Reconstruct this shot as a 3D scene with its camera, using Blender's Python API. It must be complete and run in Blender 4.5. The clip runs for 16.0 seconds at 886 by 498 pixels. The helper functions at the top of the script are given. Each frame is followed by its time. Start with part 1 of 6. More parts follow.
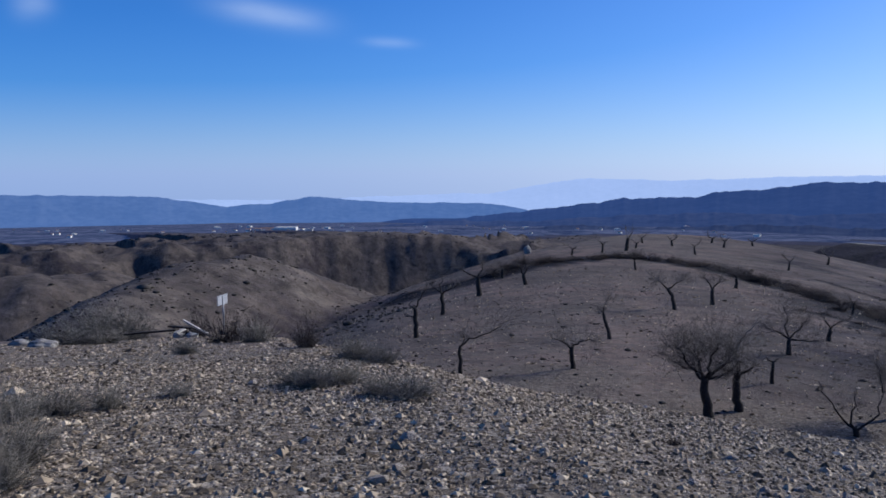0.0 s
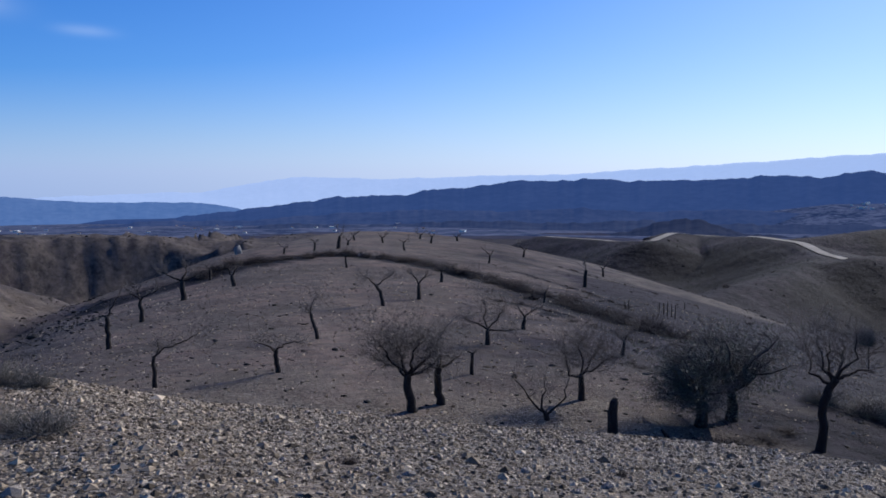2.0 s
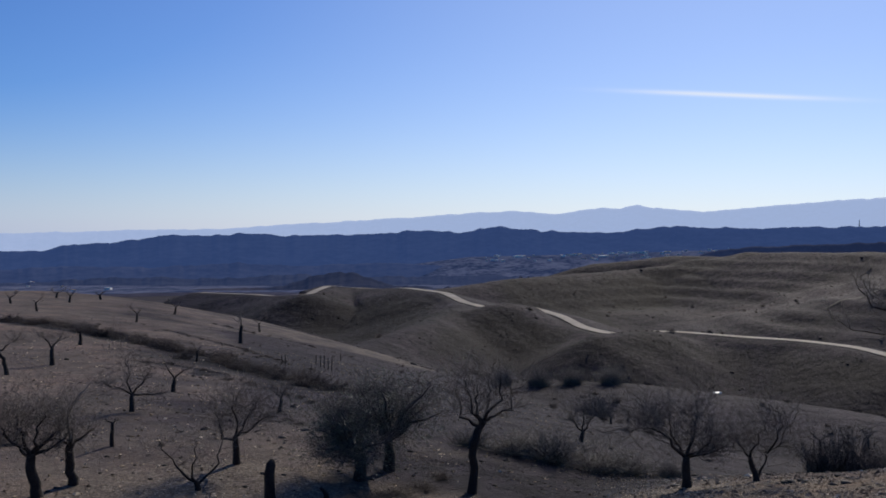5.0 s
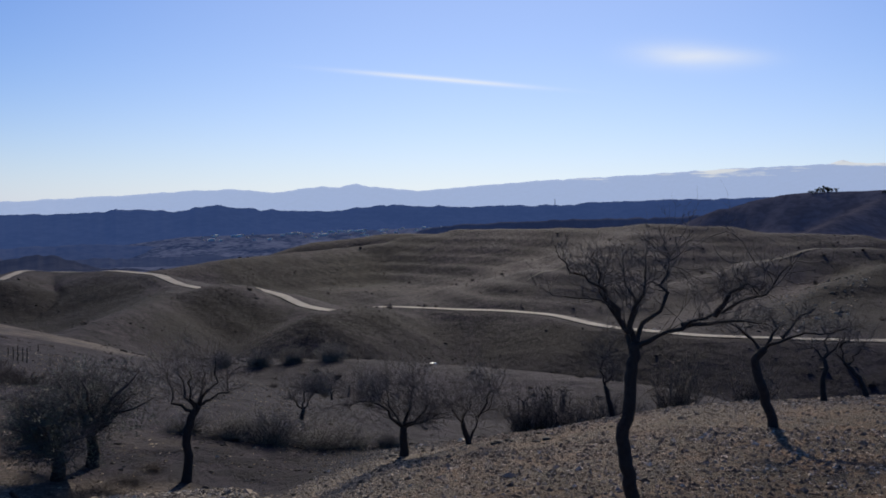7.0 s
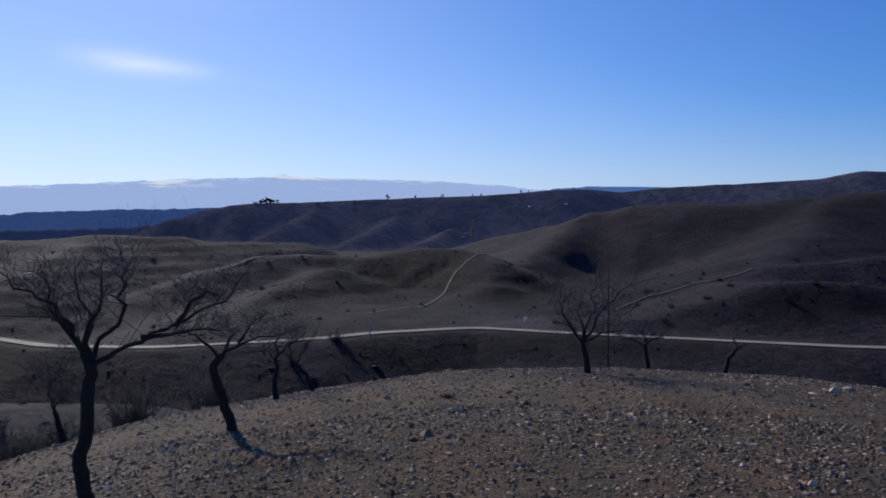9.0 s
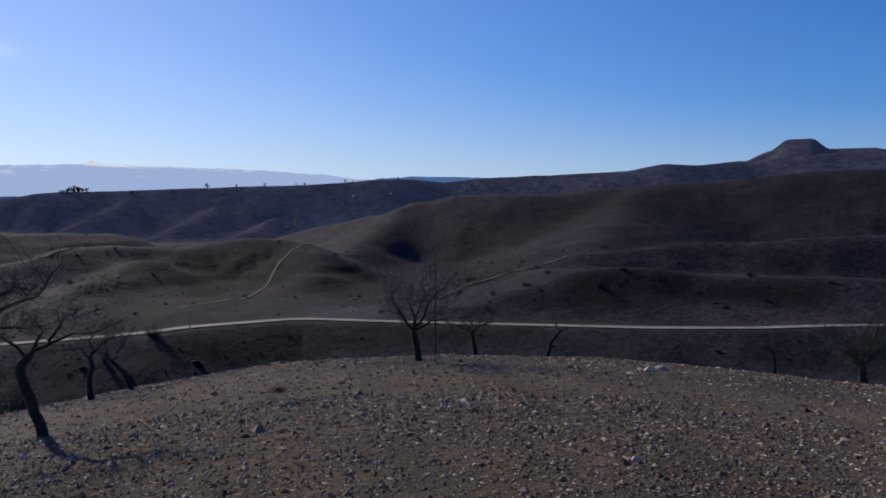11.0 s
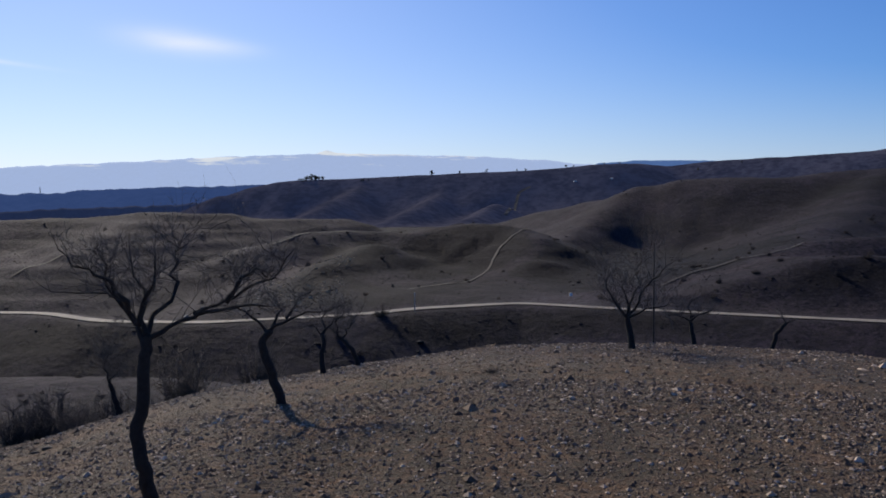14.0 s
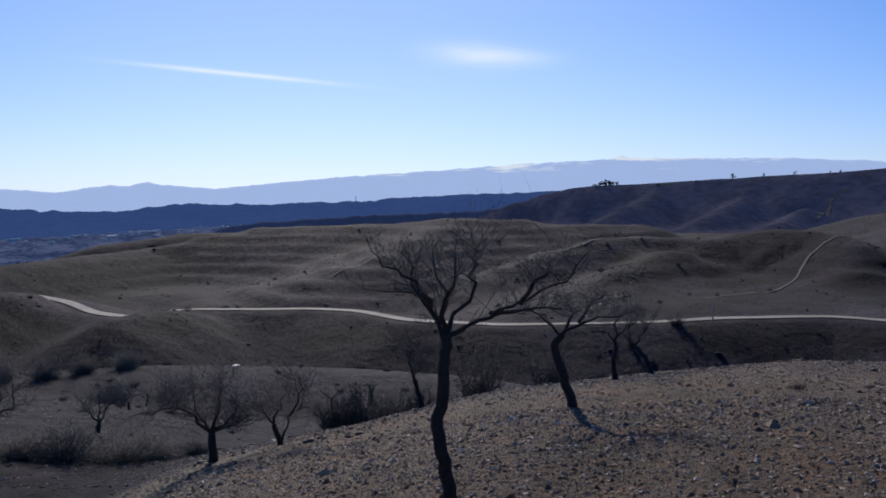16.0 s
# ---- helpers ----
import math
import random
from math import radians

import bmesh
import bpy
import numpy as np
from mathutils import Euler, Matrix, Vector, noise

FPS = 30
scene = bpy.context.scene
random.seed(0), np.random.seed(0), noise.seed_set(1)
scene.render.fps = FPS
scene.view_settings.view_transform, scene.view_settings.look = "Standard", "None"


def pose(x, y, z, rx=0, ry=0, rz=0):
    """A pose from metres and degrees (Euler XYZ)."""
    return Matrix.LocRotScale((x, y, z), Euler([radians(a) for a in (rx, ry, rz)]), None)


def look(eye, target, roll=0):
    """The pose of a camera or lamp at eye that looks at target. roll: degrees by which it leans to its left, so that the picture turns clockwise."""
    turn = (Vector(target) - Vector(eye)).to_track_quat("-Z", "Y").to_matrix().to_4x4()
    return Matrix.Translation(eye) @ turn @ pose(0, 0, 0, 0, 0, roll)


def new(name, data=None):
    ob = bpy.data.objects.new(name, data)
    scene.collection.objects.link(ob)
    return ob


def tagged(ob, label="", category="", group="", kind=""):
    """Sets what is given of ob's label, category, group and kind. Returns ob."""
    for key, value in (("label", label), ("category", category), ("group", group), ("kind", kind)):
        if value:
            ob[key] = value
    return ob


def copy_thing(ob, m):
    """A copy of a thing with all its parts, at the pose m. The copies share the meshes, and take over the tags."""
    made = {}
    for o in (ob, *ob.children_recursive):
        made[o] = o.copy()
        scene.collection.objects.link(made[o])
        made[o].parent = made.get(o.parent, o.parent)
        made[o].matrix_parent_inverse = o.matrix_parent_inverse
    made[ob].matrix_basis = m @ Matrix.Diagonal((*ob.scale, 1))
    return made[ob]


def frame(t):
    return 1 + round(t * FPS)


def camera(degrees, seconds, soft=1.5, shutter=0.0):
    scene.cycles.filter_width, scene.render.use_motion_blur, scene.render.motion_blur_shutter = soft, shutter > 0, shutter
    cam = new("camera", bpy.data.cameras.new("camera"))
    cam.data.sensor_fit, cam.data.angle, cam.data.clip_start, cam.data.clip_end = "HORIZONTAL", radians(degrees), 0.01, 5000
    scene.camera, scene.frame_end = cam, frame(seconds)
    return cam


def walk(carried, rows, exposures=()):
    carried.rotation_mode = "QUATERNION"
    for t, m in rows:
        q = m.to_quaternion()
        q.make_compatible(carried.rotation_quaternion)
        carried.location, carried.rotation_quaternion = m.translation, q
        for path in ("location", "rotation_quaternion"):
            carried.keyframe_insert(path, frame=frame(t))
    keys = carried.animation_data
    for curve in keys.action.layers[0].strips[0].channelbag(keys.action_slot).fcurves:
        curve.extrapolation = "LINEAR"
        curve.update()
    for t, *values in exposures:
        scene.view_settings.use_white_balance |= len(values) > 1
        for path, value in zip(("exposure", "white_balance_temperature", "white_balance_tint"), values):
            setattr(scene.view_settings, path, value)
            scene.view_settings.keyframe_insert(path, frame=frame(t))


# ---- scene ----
cam = camera(53.2, 16.0, soft=1.7)
PATH = [
    (0, 0, 0, 1.6, 85.179, 0.047, -0.004),
    (0.5, -0.001, 0.088, 1.63, 85.106, -0.199, -5.999),
    (1, 0.191, 0.274, 1.597, 85.106, -0.323, -11.195),
    (1.5, 0.419, 0.664, 1.555, 85.093, -0.3, -15.309),
    (2, 0.725, 1.076, 1.519, 85.093, -0.098, -18.301),
    (2.5, 0.996, 1.356, 1.51, 85.478, 0.42, -20.868),
    (3, 1.079, 1.726, 1.525, 87.285, 0.361, -23.949),
    (3.5, 1.257, 1.922, 1.46, 89.175, -0.047, -28.294),
    (3.7, 1.346, 1.994, 1.465, 89.439, -0.337, -30.03),
    (5.8, 1.455, 2.214, 1.27, 87.717, 0.02, -47.111),
    (6, 1.517, 2.266, 1.263, 87.576, 0.017, -49.005),
    (6.5, 1.646, 2.345, 1.254, 87.462, 0.153, -53.612),
    (7, 1.865, 2.4, 1.219, 87.411, -0.209, -58.298),
    (7.5, 2.046, 2.428, 1.185, 87.55, -0.133, -65.713),
    (8, 2.039, 2.475, 1.197, 88.081, -0.35, -76.17),
    (8.5, 2.061, 2.557, 1.201, 88.288, -0.615, -85.973),
    (9, 2.057, 2.583, 1.19, 88.174, -0.115, -92.809),
    (9.5, 2.017, 2.562, 1.194, 87.861, 0.205, -97.267),
    (10, 2.003, 2.526, 1.194, 87.689, 0.023, -100.69),
    (10.2, 1.984, 2.517, 1.194, 87.685, -0.177, -101.79),
    (10.7, 2.33, 2.72, 1.16, 87.6, 0, -103.6),
    (11.25, 2.36, 2.76, 1.16, 87.5, -0.2, -104.3),
    (11.8, 2.42, 2.8, 1.17, 87.35, -0.5, -103.6),
    (12.3, 1.988, 2.517, 1.193, 87.228, -0.715, -101.339),
    (12.5, 1.999, 2.499, 1.208, 87.062, -0.4, -99.831),
    (13, 1.958, 2.536, 1.214, 86.855, 0.035, -96.151),
    (13.5, 1.929, 2.582, 1.205, 86.707, 0.296, -92.851),
    (14, 1.873, 2.572, 1.219, 86.596, 0.254, -89.944),
    (14.5, 1.911, 2.605, 1.224, 86.585, 0.094, -86.993),
    (15, 1.865, 2.621, 1.189, 86.735, 0.343, -82.499),
    (15.5, 1.789, 2.547, 1.21, 86.915, 0.682, -76.782),
    (16, 1.765, 2.541, 1.199, 87.126, 0.702, -71.115),
]
EXPOSURE = [(0.0, 0.06, 5950, 10), (2.0, 0.12, 6120, 10), (2.9, 0.17, 6180, 10), (3.5, -0.1, 6100, 10), (6.0, -0.12, 7350, 10), (7.5, -0.1, 6850, 10), (9.0, -0.12, 6350, 10), (10.2, -0.12, 6450, 10), (12.5, -0.08, 7050, 10), (14.5, -0.02, 6850, 10), (16.0, -0.02, 6500, 10)]
walk(cam, [(t, pose(x, y, z, rx, ry, rz)) for t, x, y, z, rx, ry, rz in PATH], EXPOSURE)

# ---- sky and sun ----
SUN_AZ, SUN_EL = 63.0, 27.0          # degrees, clockwise from the y axis, and above the horizon
world = bpy.data.worlds.new("sky")
scene.world = world
world.use_nodes = True
wn, wl = world.node_tree.nodes, world.node_tree.links
sky = wn.new("ShaderNodeTexSky")
sky.sky_type = "NISHITA"
sky.sun_disc = False
sky.sun_elevation = radians(SUN_EL)
sky.sun_rotation = radians(SUN_AZ)
sky.altitude = 900
sky.air_density, sky.dust_density, sky.ozone_density = 1.0, 0.0, 2.0
def sky_math(how, a, b=0.0):
    m = wn.new("ShaderNodeMath")
    m.operation = how
    for k, v in enumerate((a, b)):
        if isinstance(v, (int, float)):
            m.inputs[k].default_value = v
        else:
            wl.new(v, m.inputs[k])
    return m.outputs[0]


def sky_dot(way):
    m = wn.new("ShaderNodeVectorMath")
    m.operation = "DOT_PRODUCT"
    wl.new(sky_dir.outputs["Generated"], m.inputs[0])
    m.inputs[1].default_value = way
    return m.outputs["Value"]


sky_dir = wn.new("ShaderNodeTexCoord")
wisp_map = wn.new("ShaderNodeMapping")
wisp_map.inputs["Scale"].default_value = (1, 1, 3.5)
wisps = wn.new("ShaderNodeTexNoise")
wisps.inputs["Scale"].default_value, wisps.inputs["Detail"].default_value = 9, 6
wl.new(sky_dir.outputs["Generated"], wisp_map.inputs[0])
wl.new(wisp_map.outputs[0], wisps.inputs["Vector"])


def cloud(az, el, wide, tall, slant, thick, ragged):
    """A wisp of cloud: bearing, height, half-width and half-height in degrees."""
    a, e, s = radians(az), radians(el), radians(slant)
    c = Vector((math.sin(a) * math.cos(e), math.cos(a) * math.cos(e), math.sin(e)))
    r = Vector((math.cos(a), -math.sin(a), 0))
    u = r.cross(c)
    r, u = r * math.cos(s) + u * math.sin(s), u * math.cos(s) - r * math.sin(s)
    x = sky_math("DIVIDE", sky_dot(r), math.tan(radians(wide)))
    y = sky_math("DIVIDE", sky_math("SUBTRACT", sky_dot(u), 0.0), math.tan(radians(tall)))
    q = sky_math("ADD", sky_math("POWER", sky_math("ABSOLUTE", x), 2.5), sky_math("POWER", sky_math("ABSOLUTE", y), 2.0))
    g = sky_math("POWER", 2.718, sky_math("MULTIPLY", q, -1.0))
    front = sky_math("GREATER_THAN", sky_dot(c), 0.5)
    n = sky_math("ADD", sky_math("MULTIPLY", wisps.outputs["Fac"], ragged * 2), 1 - ragged)
    return sky_math("MULTIPLY", sky_math("MULTIPLY", g, n), sky_math("MULTIPLY", front, thick))


cover = 0.0
for spec in ((58.1, 8.28, 5.7, 0.14, -4.6, 0.68, 0.2), (73.0, 9.5, 2.9, 0.7, -5.0, 0.36, 0.85), (75.4, 9.25, 2.8, 0.5, -3.0, 0.26, 0.9),
             (-10.9, 9.9, 3.2, 0.75, -7.0, 0.2, 0.8), (-3.4, 8.3, 1.5, 0.3, -2.0, 0.14, 0.6), (-24.5, 9.8, 1.1, 0.8, 20.0, 0.14, 0.8), (-18, 13.0, 6, 1.2, 4, 0.3, 0.8), (70, 15.5, 9, 1.5, -4, 0.2, 0.9)):
    cover = sky_math("ADD", cover, cloud(*spec))
cover = sky_math("MINIMUM", cover, 1.0)
deep = wn.new("ShaderNodeHueSaturation")
deep.inputs["Hue"].default_value = 0.506
tint = wn.new("ShaderNodeMix")
tint.data_type, tint.blend_type = "RGBA", "MULTIPLY"
tint.inputs[0].default_value = 1.0
tint.inputs[7].default_value = (0.66, 0.8, 1.1, 1)
wl.new(sky.outputs[0], tint.inputs[6])
wl.new(tint.outputs[2], deep.inputs["Color"])
# pale haze low over the horizon
low = sky_math("POWER", 2.718, sky_math("MULTIPLY", sky_math("MAXIMUM", sky_dot((0, 0, 1)), 0.0), -9.0))
haze = wn.new("ShaderNodeMix")
haze.data_type = "RGBA"
wl.new(sky_math("MULTIPLY", low, 0.75), haze.inputs[0])
wl.new(deep.outputs[0], haze.inputs[6])
aureole = sky_math("POWER", sky_math("MAXIMUM", sky_math("ADD", sky_math("MULTIPLY", sky_dot((math.sin(radians(SUN_AZ)) * math.cos(radians(SUN_EL)), math.cos(radians(SUN_AZ)) * math.cos(radians(SUN_EL)), math.sin(radians(SUN_EL)))), 0.5), 0.5), 0.0), 5.0)
wl.new(sky_math("SUBTRACT", 1.55, sky_math("MULTIPLY", aureole, 0.42)), deep.inputs["Saturation"])
pale = wn.new("ShaderNodeMix")
pale.data_type = "RGBA"
wl.new(aureole, pale.inputs[0])
pale.inputs[6].default_value = (2.7, 4.0, 7.7, 1)
pale.inputs[7].default_value = (8.5, 8.6, 9.9, 1)
wl.new(pale.outputs[2], haze.inputs[7])
# the bright air round the sun
near_sun = wn.new("ShaderNodeMix")
near_sun.data_type, near_sun.blend_type = "RGBA", "ADD"
wl.new(sky_math("POWER", aureole, 1.6), near_sun.inputs[0])
wl.new(haze.outputs[2], near_sun.inputs[6])
near_sun.inputs[7].default_value = (2.5, 2.65, 2.6, 1)
sky_mix = wn.new("ShaderNodeMix")
sky_mix.data_type = "RGBA"
wl.new(cover, sky_mix.inputs[0])
wl.new(near_sun.outputs[2], sky_mix.inputs[6])
sky_mix.inputs[7].default_value = (9.4, 10.1, 11.0, 1)
wl.new(sky_mix.outputs[2], wn["Background"].inputs[0])
wn["Background"].inputs[1].default_value = 0.094

sun = new("sun", bpy.data.lights.new("sun", "SUN"))
sun.data.energy, sun.data.angle, sun.data.color = 3.9, radians(0.6), (1.0, 0.94, 0.86)
sa, se = radians(SUN_AZ), radians(SUN_EL)
sun_dir = Vector((math.sin(sa) * math.cos(se), math.cos(sa) * math.cos(se), math.sin(se)))
sun.matrix_world = look(sun_dir * 100, (0, 0, 0))


# ---- materials ----
def material(name, rough_value=0.9):
    m = bpy.data.materials.new(name)
    m.use_nodes = True
    b = m.node_tree.nodes["Principled BSDF"]
    b.inputs["Roughness"].default_value = rough_value
    b.inputs["Specular IOR Level"].default_value = 0.25
    return m, m.node_tree.nodes, m.node_tree.links, b


def noise_node(n, l, scale, detail=4.0, rough_value=0.6, where="Object"):
    c = n.new("ShaderNodeTexCoord")
    t = n.new("ShaderNodeTexNoise")
    t.inputs["Scale"].default_value = scale
    t.inputs["Detail"].default_value = detail
    t.inputs["Roughness"].default_value = rough_value
    l.new(c.outputs[where], t.inputs["Vector"])
    return t.outputs["Fac"]


def ramp_node(n, l, value, stops):
    r = n.new("ShaderNodeValToRGB")
    e = r.color_ramp.elements
    while len(e) < len(stops):
        e.new(0.5)
    for k, (p, c) in zip(e, stops):
        k.position, k.color = p, (*c, 1) if len(c) == 3 else c
    l.new(value, r.inputs[0])
    return r.outputs[0]


def mix_node(n, l, fac, a, b, how="MIX"):
    m = n.new("ShaderNodeMix")
    m.data_type, m.blend_type = "RGBA", how
    for value, k in ((fac, 0), (a, 6), (b, 7)):
        if isinstance(value, (int, float)):
            m.inputs[k].default_value = value
        elif isinstance(value, tuple):
            m.inputs[k].default_value = (*value, 1)
        else:
            l.new(value, m.inputs[k])
    return m.outputs[2]


def attr_node(n, name):
    a = n.new("ShaderNodeAttribute")
    a.attribute_name = name
    return a.outputs["Fac"]


def math_node(n, l, how, a, b):
    m = n.new("ShaderNodeMath")
    m.operation = how
    m.use_clamp = True
    for k, v in enumerate((a, b)):
        if isinstance(v, (int, float)):
            m.inputs[k].default_value = v
        else:
            l.new(v, m.inputs[k])
    return m.outputs[0]


def bump_node(n, l, height, bsdf, strength, distance):
    b = n.new("ShaderNodeBump")
    b.inputs["Strength"].default_value, b.inputs["Distance"].default_value = strength, distance
    l.new(height, b.inputs["Height"])
    l.new(b.outputs[0], bsdf.inputs["Normal"])


def plain(name, low, high, scale, rough_value=0.85, bump=0.0, metal=0.0):
    """A surface whose colour wanders between two shades at two scales."""
    m, n, l, b = material(name, rough_value)
    a, c = noise_node(n, l, scale), noise_node(n, l, scale * 9, 2)
    f = mix_node(n, l, 0.4, a, c)
    l.new(ramp_node(n, l, f, ((0.3, low), (0.7, high))), b.inputs["Base Color"])
    b.inputs["Metallic"].default_value = metal
    if bump:
        bump_node(n, l, c, b, 0.6, bump)
    return m


def ground_material():
    m, n, l, b = material("dry_ground", 0.95)
    b.inputs["Specular IOR Level"].default_value = 0.1
    fine, mid, broad = noise_node(n, l, 9, 5, 0.7), noise_node(n, l, 0.9, 5, 0.65), noise_node(n, l, 0.05, 5, 0.6)
    soil = ramp_node(n, l, mix_node(n, l, 0.5, fine, mid), ((0.3, (0.128, 0.105, 0.084)), (0.5, (0.222, 0.183, 0.15)), (0.72, (0.345, 0.29, 0.242))))
    red = ramp_node(n, l, mix_node(n, l, 0.45, fine, mid), ((0.3, (0.11, 0.085, 0.074)), (0.52, (0.195, 0.152, 0.13)), (0.72, (0.31, 0.25, 0.217))))
    # small stones between the larger ones
    c = n.new("ShaderNodeTexCoord")
    v = n.new("ShaderNodeTexVoronoi")
    v.inputs["Scale"].default_value = 13
    l.new(c.outputs["Object"], v.inputs["Vector"])
    tone = n.new("ShaderNodeSeparateColor")
    l.new(v.outputs["Color"], tone.inputs[0])
    stones = ramp_node(n, l, tone.outputs[0], ((0.1, (0.145, 0.114, 0.08)), (0.45, (0.315, 0.255, 0.185)), (0.8, (0.52, 0.43, 0.325)), (0.98, (0.84, 0.72, 0.57))))
    # leafless scrub, bluer than its own brown: valley haze put into the colour
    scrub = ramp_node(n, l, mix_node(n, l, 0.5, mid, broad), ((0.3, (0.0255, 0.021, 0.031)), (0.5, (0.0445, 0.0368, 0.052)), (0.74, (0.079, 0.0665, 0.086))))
    tilth = ramp_node(n, l, mix_node(n, l, 0.5, fine, mid), ((0.3, (0.092, 0.068, 0.048)), (0.5, (0.165, 0.122, 0.084)), (0.75, (0.28, 0.213, 0.15))))
    tilth = mix_node(n, l, 1.0, tilth, ramp_node(n, l, mix_node(n, l, 0.4, noise_node(n, l, 0.5, 5, 0.7), noise_node(n, l, 4.0, 4, 0.7)), ((0.42, (0.7, 0.76, 0.8)), (0.5, (1.0, 0.97, 0.95)), (0.58, (1.4, 1.14, 0.98)))), "MULTIPLY")
    speck = noise_node(n, l, 0.45, 6, 0.75)
    scrub = mix_node(n, l, 0.85, scrub, ramp_node(n, l, speck, ((0.4, (0.5, 0.5, 0.53)), (0.5, (0.9, 0.9, 0.9)), (0.6, (1.45, 1.4, 1.35)))), "MULTIPLY")
    patches = mix_node(n, l, 0.35, noise_node(n, l, 0.02, 4, 0.6), noise_node(n, l, 0.09, 3))
    scrub = mix_node(n, l, 0.9, scrub, ramp_node(n, l, patches, ((0.42, (0.6, 0.6, 0.63)), (0.5, (0.85, 0.84, 0.83)), (0.58, (1.2, 1.15, 1.1)))), "MULTIPLY")
    # thick: dense scrub and painted shade; bare: pale ground and painted sunlight
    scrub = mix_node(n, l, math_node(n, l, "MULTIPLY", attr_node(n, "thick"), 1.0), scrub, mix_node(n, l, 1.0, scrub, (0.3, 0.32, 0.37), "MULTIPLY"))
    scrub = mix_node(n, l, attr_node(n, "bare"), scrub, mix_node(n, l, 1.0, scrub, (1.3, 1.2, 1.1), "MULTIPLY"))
    red = mix_node(n, l, 1.0, red, ramp_node(n, l, mix_node(n, l, 0.45, noise_node(n, l, 0.16, 5, 0.7), noise_node(n, l, 2.2, 5, 0.75)), ((0.4, (0.6, 0.66, 0.68)), (0.5, (1.08, 1.08, 1.06)), (0.58, (1.72, 1.5, 1.44)))), "MULTIPLY")
    soil = mix_node(n, l, 1.0, soil, ramp_node(n, l, noise_node(n, l, 0.3, 6, 0.75), ((0.38, (0.58, 0.58, 0.6)), (0.5, (1.1, 1.1, 1.1)), (0.62, (1.55, 1.5, 1.45)))), "MULTIPLY")
    base = mix_node(n, l, attr_node(n, "red"), soil, red)
    base = mix_node(n, l, attr_node(n, "gravel"), base, stones)
    base = mix_node(n, l, attr_node(n, "tilth"), base, tilth)
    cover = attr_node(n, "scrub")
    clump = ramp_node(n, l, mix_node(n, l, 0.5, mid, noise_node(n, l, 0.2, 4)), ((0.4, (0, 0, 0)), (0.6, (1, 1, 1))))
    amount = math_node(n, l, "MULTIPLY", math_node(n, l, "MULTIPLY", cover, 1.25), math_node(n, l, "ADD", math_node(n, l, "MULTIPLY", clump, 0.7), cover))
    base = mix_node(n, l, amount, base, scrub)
    base = mix_node(n, l, 1.0, base, (0.6, 0.6, 0.6), "MULTIPLY")
    l.new(base, b.inputs["Base Color"])
    # hummocks and bushes of the scrub
    hummock = n.new("ShaderNodeBump")
    hummock.inputs["Strength"].default_value, hummock.inputs["Distance"].default_value = 0.6, 3.0
    l.new(math_node(n, l, "MULTIPLY", cover, mix_node(n, l, 0.4, noise_node(n, l, 0.13, 5, 0.65), noise_node(n, l, 0.05, 4))), hummock.inputs["Height"])
    bump_node(n, l, mix_node(n, l, 0.35, mix_node(n, l, 0.5, fine, mid), noise_node(n, l, 0.35, 5, 0.7)), b, 0.8, 0.3)
    l.new(hummock.outputs[0], b.inputs["Normal"].links[0].from_node.inputs["Normal"])
    return m


def haze_glow_material(name, tint, glow, strength, spots=0.0, contrast=1.0, fine=1.0):
    """Far hills: scrub and rock, with the blue haze of kilometres of air put in as emission."""
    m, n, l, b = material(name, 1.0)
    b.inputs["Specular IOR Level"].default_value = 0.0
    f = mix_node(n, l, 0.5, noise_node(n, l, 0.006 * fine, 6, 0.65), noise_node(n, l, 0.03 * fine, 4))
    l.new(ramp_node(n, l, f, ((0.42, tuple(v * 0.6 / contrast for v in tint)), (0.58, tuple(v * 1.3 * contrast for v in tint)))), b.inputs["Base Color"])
    if spots:                                                  # snow above a height, whitening the glow
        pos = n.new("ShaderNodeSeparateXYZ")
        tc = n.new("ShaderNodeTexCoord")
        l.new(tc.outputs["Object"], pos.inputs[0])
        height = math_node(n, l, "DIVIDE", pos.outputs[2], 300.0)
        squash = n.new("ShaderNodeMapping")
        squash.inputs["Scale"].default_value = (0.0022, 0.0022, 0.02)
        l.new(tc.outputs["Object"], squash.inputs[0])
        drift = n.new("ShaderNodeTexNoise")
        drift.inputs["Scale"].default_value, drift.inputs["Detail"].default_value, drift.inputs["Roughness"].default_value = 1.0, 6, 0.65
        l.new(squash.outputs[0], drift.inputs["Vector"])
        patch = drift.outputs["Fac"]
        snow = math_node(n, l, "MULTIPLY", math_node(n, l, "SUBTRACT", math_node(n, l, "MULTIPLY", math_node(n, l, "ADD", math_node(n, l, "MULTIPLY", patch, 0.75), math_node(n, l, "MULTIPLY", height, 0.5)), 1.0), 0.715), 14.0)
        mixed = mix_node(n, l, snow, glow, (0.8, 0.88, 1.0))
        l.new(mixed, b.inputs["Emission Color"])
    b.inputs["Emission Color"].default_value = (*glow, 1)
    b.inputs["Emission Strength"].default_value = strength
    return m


GROUND = ground_material()
ROAD_DIRT = plain("road_dirt", (0.15, 0.125, 0.1), (0.36, 0.315, 0.26), 0.12)
TRACK_DIRT = plain("track_dirt", (0.038, 0.033, 0.031), (0.085, 0.075, 0.068), 0.1)
BRANCH = plain("branch", (0.03, 0.025, 0.022), (0.07, 0.058, 0.05), 4, 0.95)
BARK = plain("bark", (0.02, 0.0165, 0.0145), (0.055, 0.046, 0.04), 9, 0.95, 0.03)
TWIG = plain("twig", (0.08, 0.069, 0.062), (0.17, 0.147, 0.132), 3, 0.9)
